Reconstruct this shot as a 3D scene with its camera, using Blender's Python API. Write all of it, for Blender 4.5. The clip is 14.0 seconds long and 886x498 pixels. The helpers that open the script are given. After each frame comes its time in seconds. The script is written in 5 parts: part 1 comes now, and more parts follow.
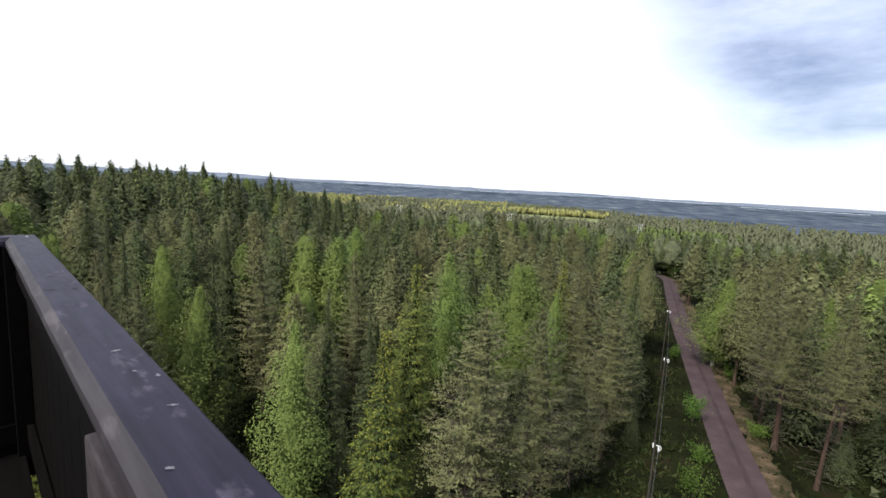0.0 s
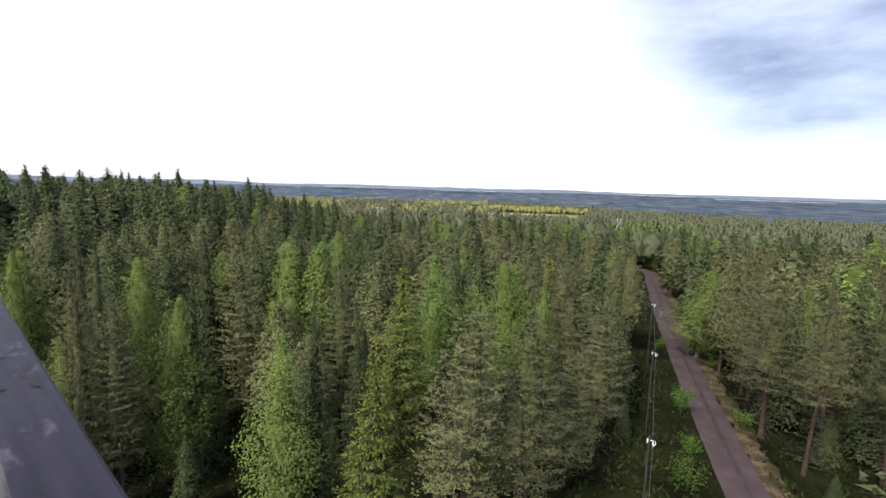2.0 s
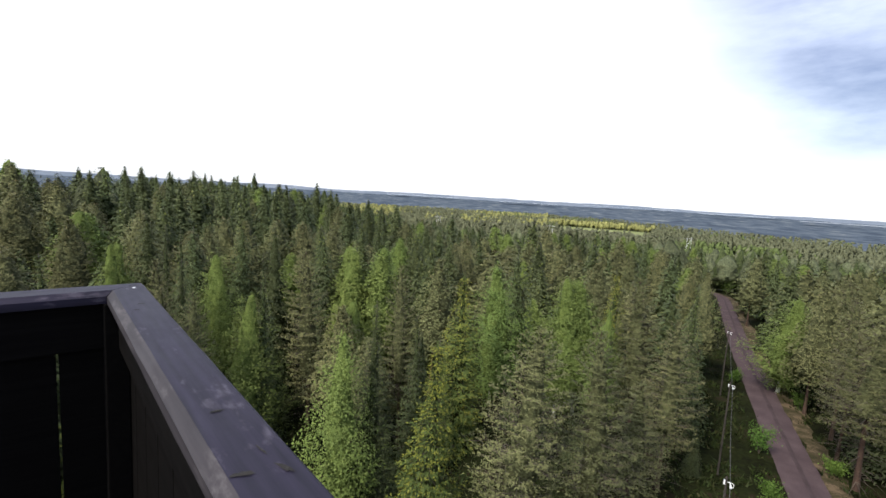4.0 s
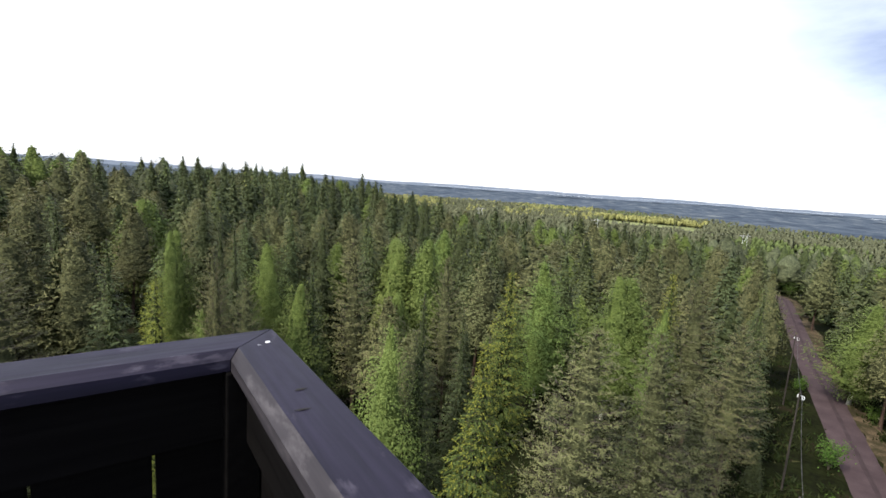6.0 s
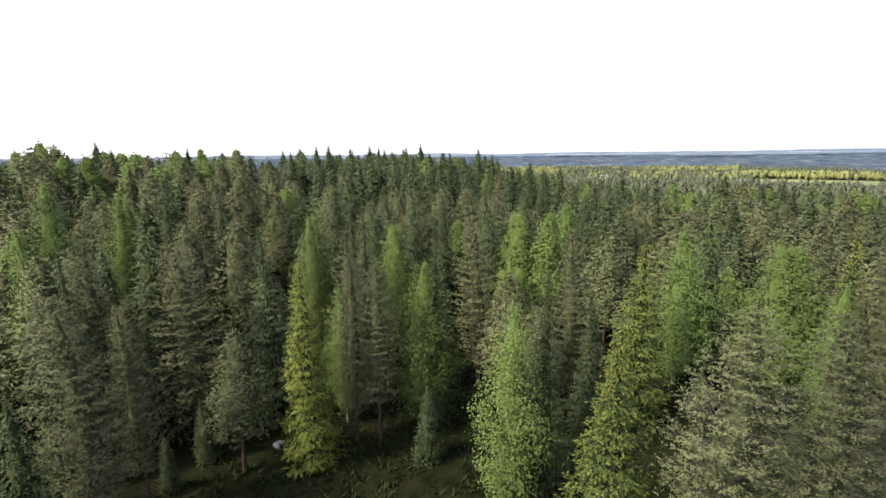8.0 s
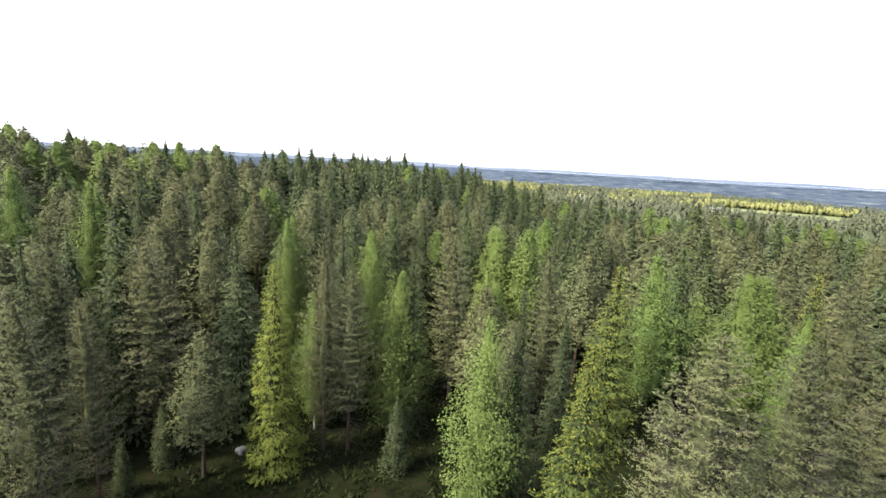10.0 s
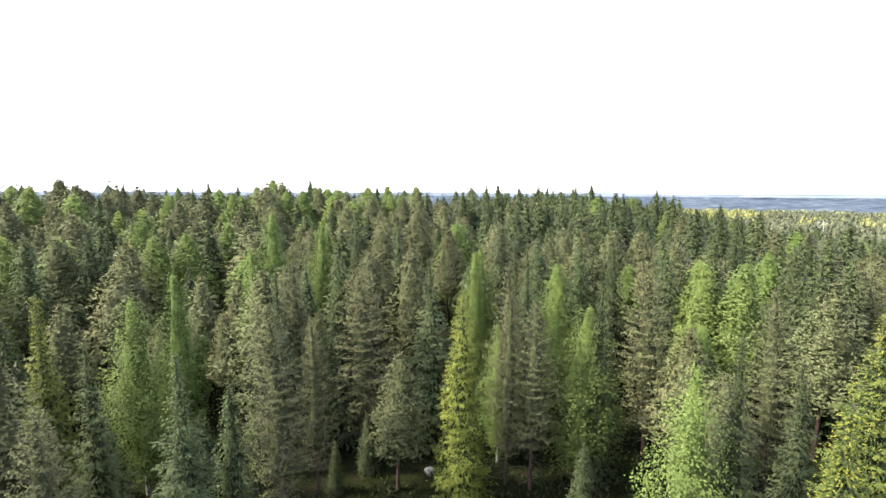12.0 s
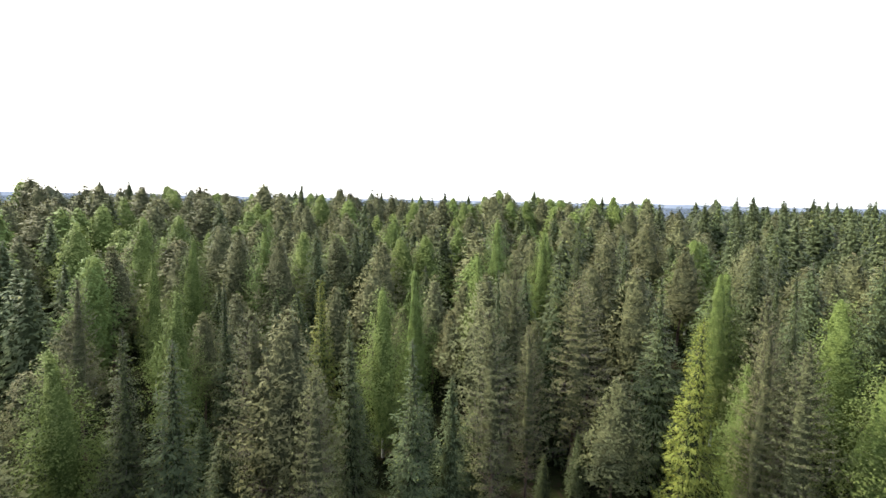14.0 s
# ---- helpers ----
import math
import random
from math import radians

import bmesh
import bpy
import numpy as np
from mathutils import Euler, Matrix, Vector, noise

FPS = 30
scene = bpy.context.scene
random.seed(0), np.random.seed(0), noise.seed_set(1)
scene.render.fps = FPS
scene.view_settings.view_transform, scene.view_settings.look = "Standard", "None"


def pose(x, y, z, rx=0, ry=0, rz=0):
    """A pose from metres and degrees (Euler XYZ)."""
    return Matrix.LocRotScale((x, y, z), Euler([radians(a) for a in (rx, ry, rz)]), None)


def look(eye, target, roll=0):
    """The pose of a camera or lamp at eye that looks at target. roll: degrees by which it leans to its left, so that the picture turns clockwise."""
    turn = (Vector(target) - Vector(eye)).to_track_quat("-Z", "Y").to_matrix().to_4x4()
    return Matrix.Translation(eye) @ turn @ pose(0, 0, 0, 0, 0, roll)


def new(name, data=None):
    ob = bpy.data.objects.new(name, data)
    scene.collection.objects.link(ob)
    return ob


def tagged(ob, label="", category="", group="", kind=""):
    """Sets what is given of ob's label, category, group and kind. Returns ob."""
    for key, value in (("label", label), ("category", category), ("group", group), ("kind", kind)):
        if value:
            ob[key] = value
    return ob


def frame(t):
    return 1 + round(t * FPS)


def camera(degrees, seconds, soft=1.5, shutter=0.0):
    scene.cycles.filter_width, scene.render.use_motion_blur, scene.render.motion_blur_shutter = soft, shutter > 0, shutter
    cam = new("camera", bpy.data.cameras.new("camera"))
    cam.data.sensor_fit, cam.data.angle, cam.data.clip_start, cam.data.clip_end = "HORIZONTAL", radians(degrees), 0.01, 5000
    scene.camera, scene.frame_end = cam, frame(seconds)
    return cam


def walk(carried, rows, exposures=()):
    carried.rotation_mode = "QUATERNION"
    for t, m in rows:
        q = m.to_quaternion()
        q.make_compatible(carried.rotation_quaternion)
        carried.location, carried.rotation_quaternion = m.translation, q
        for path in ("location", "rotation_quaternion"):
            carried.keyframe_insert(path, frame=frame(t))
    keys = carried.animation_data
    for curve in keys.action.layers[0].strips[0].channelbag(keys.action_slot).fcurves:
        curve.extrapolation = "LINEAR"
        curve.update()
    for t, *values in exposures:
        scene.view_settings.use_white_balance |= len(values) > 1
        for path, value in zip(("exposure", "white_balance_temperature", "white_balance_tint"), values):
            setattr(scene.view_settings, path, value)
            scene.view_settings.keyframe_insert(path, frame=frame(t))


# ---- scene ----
cam = camera(88.10, 14.0, 1.6)
PATH = [
    (0, (0.008, 0.047, 22.024), (0.0209, 2.0278, 21.7500), 3.22),
    (0.5, (-0.142, 0.233, 22.024), (-0.2703, 2.2179, 21.8197), 4.38),
    (1, (-0.099, 0.327, 22.019), (-0.2787, 2.3016, 21.7541), 4.90),
    (1.5, (-0.117, 0.338, 22.097), (-0.0458, 2.3188, 21.8287), 5.79),
    (2, (-0.333, 0.508, 22.059), (-0.2421, 2.4879, 21.7899), 1.62),
    (2.5, (-0.390, 0.601, 22.008), (-0.5514, 2.5677, 21.6796), 2.96),
    (3, (-0.371, 0.580, 22.032), (-0.6079, 2.5425, 21.7289), 1.32),
    (3.5, (-0.557, 0.675, 22.033), (-0.6069, 2.6662, 21.8516), 3.13),
    (4, (-0.817, 0.789, 22.055), (-0.9763, 2.7691, 21.8194), 3.44),
    (4.2, (-0.894, 0.820, 22.049), (-1.1771, 2.7833, 21.7944), 3.16),
    (6.3, (-1.633, 1.471, 22.035), (-1.9844, 3.4191, 21.7508), 4.36),
    (6.5, (-1.735, 1.504, 22.042), (-2.1314, 3.4455, 21.7719), 4.76),
    (7, (-1.939, 1.567, 22.049), (-2.6997, 3.3838, 21.7023), 3.35),
    (7.5, (-1.892, 1.921, 22.021), (-2.7971, 3.6799, 21.7274), -0.21),
    (8, (-1.872, 2.069, 22.068), (-2.6840, 3.8500, 21.6596), -0.70),
    (8.2, (-1.908, 2.107, 22.074), (-2.6575, 3.9190, 21.6833), -0.97),
    (10.3, (-1.997, 2.047, 22.154), (-2.7287, 3.8716, 21.7883), 3.33),
    (10.5, (-1.897, 2.029, 22.154), (-2.6314, 3.8497, 21.7702), 3.13),
    (11, (-1.916, 1.979, 22.071), (-2.7821, 3.7468, 21.7177), 3.52),
    (11.5, (-2.016, 1.983, 22.090), (-3.2115, 3.5395, 21.7023), 1.53),
    (12, (-2.108, 2.095, 22.143), (-3.5066, 3.5034, 21.8976), 0.22),
    (12.5, (-2.216, 1.969, 22.112), (-3.6674, 3.3386, 21.9777), 1.73),
    (13, (-2.373, 1.960, 22.111), (-3.9728, 3.1473, 21.9380), 1.47),
    (13.5, (-2.518, 1.865, 22.107), (-4.2113, 2.9136, 21.9299), 1.34),
    (14, (-2.611, 1.826, 22.101), (-4.4989, 2.4522, 21.8877), 1.20),
]
EXPOSURES = [(0.0, -0.4), (4.2, -0.37), (6.5, -0.15), (7.5, 0.05), (8.2, -0.04), (10.5, 0.56), (11.5, 0.77), (12.5, 0.80), (13.0, 0.66), (14.0, 0.54)]
walk(cam, [(t, look(eye, target, roll)) for t, eye, target, roll in PATH], EXPOSURES)

# ------------------------------------------------------------------ light
SUN_AZ, SUN_EL = 138.0, 48.0   # degrees to the left of +y, above the horizon
world = bpy.data.worlds.new("sky")
world.use_nodes = True
scene.world = world
wn, wl = world.node_tree.nodes, world.node_tree.links
bg = wn["Background"]
bg.inputs[1].default_value = 1.0


def wnode(kind, **sets):
    n = wn.new(kind)
    for key, value in sets.items():
        n.inputs[key].default_value = value
    return n


sky = wn.new("ShaderNodeTexSky")
sky.sky_type, sky.sun_disc = "NISHITA", False
sky.sun_elevation, sky.sun_rotation = radians(SUN_EL), radians(-SUN_AZ)
coord = wn.new("ShaderNodeTexCoord")
stretch = wn.new("ShaderNodeVectorMath")
stretch.operation = "MULTIPLY"
stretch.inputs[1].default_value = (1.0, 1.0, 3.2)
wl.new(coord.outputs["Generated"], stretch.inputs[0])
billow = wnode("ShaderNodeTexNoise", Scale=3.4, Detail=7.0, Roughness=0.56)
wl.new(stretch.outputs[0], billow.inputs["Vector"])
# thin bright overcast, darker and broken on the right, placed to fit the camera's view
side = wn.new("ShaderNodeVectorMath")
side.operation = "DOT_PRODUCT"
side.inputs[1].default_value = (0.88, 0.20, 0.50)
wl.new(coord.outputs["Generated"], side.inputs[0])
reach = wnode("ShaderNodeMapRange", **{"From Min": 0.62, "From Max": 0.75, "To Min": 0.0, "To Max": 1.0})
wl.new(side.outputs["Value"], reach.inputs["Value"])
tone = wn.new("ShaderNodeValToRGB")
tone.color_ramp.elements[0].position, tone.color_ramp.elements[0].color = 0.40, (0.17, 0.18, 0.30, 1)
tone.color_ramp.elements[1].position, tone.color_ramp.elements[1].color = 0.68, (0.62, 0.65, 0.78, 1)
wl.new(billow.outputs["Fac"], tone.inputs["Fac"])
veil = wn.new("ShaderNodeMix")
veil.data_type = "RGBA"
veil.inputs["A"].default_value = (0.92, 0.95, 1.04, 1)
horizon = wn.new("ShaderNodeSeparateXYZ")
wl.new(coord.outputs["Generated"], horizon.inputs[0])
rise = wnode("ShaderNodeMapRange", **{"From Min": 0.03, "From Max": 0.13})
wl.new(horizon.outputs["Z"], rise.inputs["Value"])
amount = wn.new("ShaderNodeMath")
amount.operation = "MULTIPLY"
wl.new(reach.outputs["Result"], amount.inputs[0])
wl.new(rise.outputs["Result"], amount.inputs[1])
wl.new(amount.outputs[0], veil.inputs["Factor"])
wl.new(tone.outputs["Color"], veil.inputs["B"])
clear = wn.new("ShaderNodeMix")
clear.data_type, clear.blend_type = "RGBA", "ADD"
clear.inputs["Factor"].default_value = 0.07
wl.new(veil.outputs["Result"], clear.inputs["A"])
wl.new(sky.outputs["Color"], clear.inputs["B"])
up = wn.new("ShaderNodeSeparateXYZ")
wl.new(coord.outputs["Generated"], up.inputs[0])
lift = wnode("ShaderNodeMapRange", **{"From Min": 0.0, "From Max": 1.0, "To Min": 1.35, "To Max": 1.5})
wl.new(up.outputs["Z"], lift.inputs["Value"])
dome = wn.new("ShaderNodeVectorMath")
dome.operation = "SCALE"
wl.new(clear.outputs["Result"], dome.inputs[0])
wl.new(lift.outputs["Result"], dome.inputs["Scale"])
wl.new(dome.outputs["Vector"], bg.inputs[0])

sun = new("sun", bpy.data.lights.new("sun", "SUN"))
sun.data.energy, sun.data.angle, sun.data.color = 6.6, radians(6.0), (1.0, 0.93, 0.80)
_sd = Vector((-math.sin(radians(SUN_AZ)) * math.cos(radians(SUN_EL)), math.cos(radians(SUN_AZ)) * math.cos(radians(SUN_EL)), math.sin(radians(SUN_EL))))
sun.matrix_world = look(_sd * 100, (0, 0, 0))


# ------------------------------------------------------------------ materials
def shader(name):
    m = bpy.data.materials.new(name)
    m.use_nodes = True
    return m, m.node_tree.nodes, m.node_tree.links, m.node_tree.nodes["Principled BSDF"]


def ramp(nodes, stops):
    r = nodes.new("ShaderNodeValToRGB")
    while len(r.color_ramp.elements) < len(stops):
        r.color_ramp.elements.new(0.5)
    for e, (p, c) in zip(r.color_ramp.elements, stops):
        e.position, e.color = p, (*c, 1)
    return r


def leaf_material(name, dark, light, glow, rough=0.55, through_light=0.10):
    """Foliage: colour varies from leaf to leaf and from tree to tree; part of the light passes through."""
    m, n, l, p = shader(name)
    geo, info = n.new("ShaderNodeNewGeometry"), n.new("ShaderNodeObjectInfo")
    calm = [[q + 0.7 * (c - q) for c, q in zip(some, light)] for some in (dark, light, glow)]
    r = ramp(n, [(0.0, calm[0]), (0.75, calm[1]), (1.0, calm[2])])
    l.new(geo.outputs["Random Per Island"], r.inputs["Fac"])
    hue = n.new("ShaderNodeHueSaturation")
    for out, lo, hi in (("Value", 0.74, 1.26), ("Hue", 0.485, 0.512)):
        mr = n.new("ShaderNodeMapRange")
        mr.inputs["To Min"].default_value, mr.inputs["To Max"].default_value = lo, hi
        if out == "Hue":
            frac = n.new("ShaderNodeMath")
            frac.operation = "FRACT"
            times7 = n.new("ShaderNodeMath")
            times7.operation = "MULTIPLY"
            times7.inputs[1].default_value = 7.3
            l.new(info.outputs["Random"], times7.inputs[0])
            l.new(times7.outputs[0], frac.inputs[0])
            l.new(frac.outputs[0], mr.inputs["Value"])
        else:
            l.new(info.outputs["Random"], mr.inputs["Value"])
        l.new(mr.outputs["Result"], hue.inputs[out])
    l.new(r.outputs["Color"], hue.inputs["Color"])
    l.new(hue.outputs["Color"], p.inputs["Base Color"])
    p.inputs["Roughness"].default_value = rough
    p.inputs["Specular IOR Level"].default_value = 0.05
    tr = n.new("ShaderNodeBsdfTranslucent")
    l.new(hue.outputs["Color"], tr.inputs["Color"])
    mix = n.new("ShaderNodeMixShader")
    mix.inputs[0].default_value = through_light
    l.new(p.outputs[0], mix.inputs[1])
    l.new(tr.outputs[0], mix.inputs[2])
    l.new(mix.outputs[0], n["Material Output"].inputs["Surface"])
    return m


def rough_material(name, stops, scale=4.0, fine=40.0, bump=0.3, rough=0.8, stretch_by=(1, 1, 1), spec=0.3):
    """A natural surface: two scales of noise through a colour ramp, with a fine relief."""
    m, n, l, p = shader(name)
    tc = n.new("ShaderNodeTexCoord")
    mp = n.new("ShaderNodeMapping")
    mp.inputs["Scale"].default_value = stretch_by
    l.new(tc.outputs["Object"], mp.inputs["Vector"])
    a, b = n.new("ShaderNodeTexNoise"), n.new("ShaderNodeTexNoise")
    a.inputs["Scale"].default_value, b.inputs["Scale"].default_value = scale, fine
    a.inputs["Detail"].default_value = b.inputs["Detail"].default_value = 6
    for q in (a, b):
        l.new(mp.outputs[0], q.inputs["Vector"])
    mix = n.new("ShaderNodeMix")
    mix.inputs[0].default_value = 0.4
    l.new(a.outputs["Fac"], mix.inputs[2])
    l.new(b.outputs["Fac"], mix.inputs[3])
    r = ramp(n, stops)
    l.new(mix.outputs[0], r.inputs["Fac"])
    l.new(r.outputs["Color"], p.inputs["Base Color"])
    bp = n.new("ShaderNodeBump")
    bp.inputs["Strength"].default_value = bump
    bp.inputs["Distance"].default_value = 0.02
    l.new(b.outputs["Fac"], bp.inputs["Height"])
    l.new(bp.outputs[0], p.inputs["Normal"])
    p.inputs["Roughness"].default_value = rough
    p.inputs["Specular IOR Level"].default_value = spec
    return m


M = {}
M["birch_leaf"] = leaf_material("birch_leaf", (0.078, 0.112, 0.030), (0.122, 0.164, 0.046), (0.170, 0.208, 0.066))
M["pine_needle"] = leaf_material("pine_needle", (0.074, 0.079, 0.035), (0.117, 0.123, 0.055), (0.168, 0.170, 0.082), through_light=0.06)
M["pine_shoot"] = leaf_material("pine_shoot", (0.098, 0.090, 0.047), (0.142, 0.128, 0.068), (0.185, 0.165, 0.092), through_light=0.06)
M["spruce_needle"] = leaf_material("spruce_needle", (0.050, 0.066, 0.031), (0.078, 0.097, 0.045), (0.108, 0.126, 0.061), through_light=0.08)
M["bright_shoot"] = leaf_material("bright_shoot", (0.132, 0.158, 0.037), (0.204, 0.224, 0.051), (0.282, 0.292, 0.077), through_light=0.3)
M["fresh_needle"] = leaf_material("fresh_needle", (0.060, 0.084, 0.026), (0.098, 0.126, 0.038), (0.148, 0.176, 0.056), through_light=0.25)
M["golden_shoot"] = leaf_material("golden_shoot", (0.160, 0.172, 0.034), (0.250, 0.258, 0.048), (0.34, 0.33, 0.072), through_light=0.3)
M["spruce_shoot"] = leaf_material("spruce_shoot", (0.084, 0.113, 0.031), (0.143, 0.168, 0.046), (0.202, 0.214, 0.069), through_light=0.3)
def mass_material(name, dark, light, coarse=2.2, fine=8.5, depth=0.25):
    """Dense foliage in the middle of a crown: sprays in light and shade tones, with a deep leafy relief."""
    m, n, l, p = shader(name)
    tc, info = n.new("ShaderNodeTexCoord"), n.new("ShaderNodeObjectInfo")
    a, b = n.new("ShaderNodeTexNoise"), n.new("ShaderNodeTexNoise")
    a.inputs["Scale"].default_value, b.inputs["Scale"].default_value = coarse, fine
    a.inputs["Detail"].default_value, b.inputs["Detail"].default_value = 3, 5
    for q in (a, b):
        l.new(tc.outputs["Object"], q.inputs["Vector"])
    mix = n.new("ShaderNodeMix")
    mix.inputs[0].default_value = 0.6
    l.new(a.outputs["Fac"], mix.inputs[2])
    l.new(b.outputs["Fac"], mix.inputs[3])
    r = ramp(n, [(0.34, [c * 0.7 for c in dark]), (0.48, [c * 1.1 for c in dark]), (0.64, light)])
    l.new(mix.outputs[0], r.inputs["Fac"])
    hue = n.new("ShaderNodeHueSaturation")
    mr = n.new("ShaderNodeMapRange")
    geo, add = n.new("ShaderNodeNewGeometry"), n.new("ShaderNodeMath")
    l.new(geo.outputs["Random Per Island"], add.inputs[0])
    l.new(info.outputs["Random"], add.inputs[1])
    mr.inputs["From Max"].default_value = 2.0
    mr.inputs["To Min"].default_value, mr.inputs["To Max"].default_value = 0.62, 1.38
    l.new(add.outputs[0], mr.inputs["Value"])
    l.new(mr.outputs["Result"], hue.inputs["Value"])
    l.new(r.outputs["Color"], hue.inputs["Color"])
    l.new(hue.outputs["Color"], p.inputs["Base Color"])
    bp = n.new("ShaderNodeBump")
    bp.inputs["Strength"].default_value, bp.inputs["Distance"].default_value = 0.45, depth
    l.new(b.outputs["Fac"], bp.inputs["Height"])
    l.new(bp.outputs[0], p.inputs["Normal"])
    p.inputs["Roughness"].default_value = 0.8
    p.inputs["Specular IOR Level"].default_value = 0.06
    tr, mix2 = n.new("ShaderNodeBsdfTranslucent"), n.new("ShaderNodeMixShader")
    l.new(hue.outputs["Color"], tr.inputs["Color"])
    mix2.inputs[0].default_value = 0.04
    l.new(p.outputs[0], mix2.inputs[1])
    l.new(tr.outputs[0], mix2.inputs[2])
    l.new(mix2.outputs[0], n["Material Output"].inputs["Surface"])
    return m


# Darker than the outer leaves: shade inside the crowns is painted into the colour.
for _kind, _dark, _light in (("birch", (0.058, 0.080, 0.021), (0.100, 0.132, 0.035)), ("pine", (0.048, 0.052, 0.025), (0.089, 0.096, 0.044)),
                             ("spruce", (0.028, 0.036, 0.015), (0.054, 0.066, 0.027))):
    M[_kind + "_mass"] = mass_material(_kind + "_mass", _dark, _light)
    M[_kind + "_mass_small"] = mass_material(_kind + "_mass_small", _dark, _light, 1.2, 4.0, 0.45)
# The valley pine is paler and greyer, sunny yellower: haze and sunlight painted in.
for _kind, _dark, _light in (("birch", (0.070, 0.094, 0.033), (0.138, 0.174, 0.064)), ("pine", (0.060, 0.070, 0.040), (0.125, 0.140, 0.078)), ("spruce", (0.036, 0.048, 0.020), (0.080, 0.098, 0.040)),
                             ("sunny", (0.17, 0.175, 0.065), (0.34, 0.33, 0.125)), ("hazed_pine", (0.078, 0.085, 0.050), (0.140, 0.146, 0.088))):
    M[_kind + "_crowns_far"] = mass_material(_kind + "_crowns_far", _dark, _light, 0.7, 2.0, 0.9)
M["shrub_leaf"] = leaf_material("shrub_leaf", (0.045, 0.085, 0.018), (0.085, 0.145, 0.03), (0.13, 0.19, 0.05))
# Undergrowth is darkened too: shade below the trees sits in its colour.
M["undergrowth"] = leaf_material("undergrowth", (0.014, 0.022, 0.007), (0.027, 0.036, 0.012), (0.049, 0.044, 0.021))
M["birch_bark"] = rough_material("birch_bark", [(0.34, (0.05, 0.045, 0.04)), (0.45, (0.50, 0.48, 0.44)), (1.0, (0.72, 0.70, 0.66))], 2.0, 9.0, 0.3, 0.7, (1, 1, 4))
M["pine_bark"] = rough_material("pine_bark", [(0.3, (0.034, 0.023, 0.019)), (0.6, (0.085, 0.052, 0.038)), (0.9, (0.14, 0.092, 0.070))], 3.0, 18.0, 0.6, 0.85, (1, 1, 0.4))
M["grey_bark"] = rough_material("grey_bark", [(0.3, (0.07, 0.06, 0.05)), (0.7, (0.19, 0.165, 0.145))], 4.0, 25.0, 0.5, 0.9, (1, 1, 0.5))
M["twig"] = rough_material("twig", [(0.3, (0.05, 0.040, 0.034)), (0.7, (0.125, 0.10, 0.082))], 5.0, 30.0, 0.2, 0.85)
# Near-black floor: the shade under the trees is put into the colour.
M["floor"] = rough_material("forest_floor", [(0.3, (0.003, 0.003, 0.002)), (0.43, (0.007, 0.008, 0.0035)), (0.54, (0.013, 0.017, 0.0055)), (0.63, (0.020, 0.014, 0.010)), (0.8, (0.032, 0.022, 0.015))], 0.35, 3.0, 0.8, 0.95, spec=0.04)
M["gravel"] = rough_material("gravel", [(0.2, (0.036, 0.026, 0.029)), (0.5, (0.064, 0.046, 0.051)), (0.8, (0.100, 0.074, 0.080))], 0.5, 14.0, 0.7, 0.92, spec=0.08)
M["darker_gravel"] = rough_material("darker_gravel", [(0.2, (0.027, 0.020, 0.022)), (0.5, (0.048, 0.035, 0.039)), (0.8, (0.076, 0.057, 0.062))], 0.6, 14.0, 0.7, 0.92, spec=0.08)
M["verge"] = rough_material("sandy_verge", [(0.3, (0.020, 0.022, 0.009)), (0.48, (0.045, 0.038, 0.021)), (0.6, (0.11, 0.080, 0.052)), (0.8, (0.16, 0.12, 0.085))], 0.7, 8.0, 0.7, 0.95, spec=0.08)
M["stone"] = rough_material("pale_stone", [(0.2, (0.12, 0.12, 0.12)), (0.8, (0.27, 0.27, 0.27))], 3.0, 20.0, 0.5, 0.8)
# Meadow green, with the sunlight of the distant strip put into its tone.
M["field"] = rough_material("meadow", [(0.3, (0.12, 0.145, 0.05)), (0.7, (0.21, 0.225, 0.085))], 0.01, 0.1, 0.1, 0.95)
M["metal"] = rough_material("galvanised_metal", [(0.3, (0.55, 0.56, 0.58)), (0.7, (0.78, 0.79, 0.80))], 8.0, 60.0, 0.1, 0.4)
M["cable"] = rough_material("twisted_cable", [(0.5, (0.035, 0.035, 0.035)), (0.68, (0.22, 0.215, 0.21))], 3.0, 9.0, 0.1, 0.6)
M["pole"] = rough_material("weathered_pole", [(0.3, (0.022, 0.019, 0.017)), (0.7, (0.055, 0.047, 0.042))], 3.0, 22.0, 0.4, 0.85, (1, 1, 0.2))


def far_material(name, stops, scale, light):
    """Far woods as a plain backdrop: the haze of miles of air painted into the colour, with a faint glow of its own."""
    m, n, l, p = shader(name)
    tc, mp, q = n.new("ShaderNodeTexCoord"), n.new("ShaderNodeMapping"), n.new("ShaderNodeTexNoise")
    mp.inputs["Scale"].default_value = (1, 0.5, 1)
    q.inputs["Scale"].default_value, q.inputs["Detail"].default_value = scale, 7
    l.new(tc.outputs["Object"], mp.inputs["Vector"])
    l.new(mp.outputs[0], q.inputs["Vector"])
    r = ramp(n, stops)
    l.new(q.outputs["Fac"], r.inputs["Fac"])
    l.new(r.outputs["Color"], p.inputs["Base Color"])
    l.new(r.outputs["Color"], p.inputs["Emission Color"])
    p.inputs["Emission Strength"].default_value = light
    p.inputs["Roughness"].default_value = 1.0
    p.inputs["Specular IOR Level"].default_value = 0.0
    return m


# Bluish tones and a slight glow paint the haze over woods, hills and lakes.
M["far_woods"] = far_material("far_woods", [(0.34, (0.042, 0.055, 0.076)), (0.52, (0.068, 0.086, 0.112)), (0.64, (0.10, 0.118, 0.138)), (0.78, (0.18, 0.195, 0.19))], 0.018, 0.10)
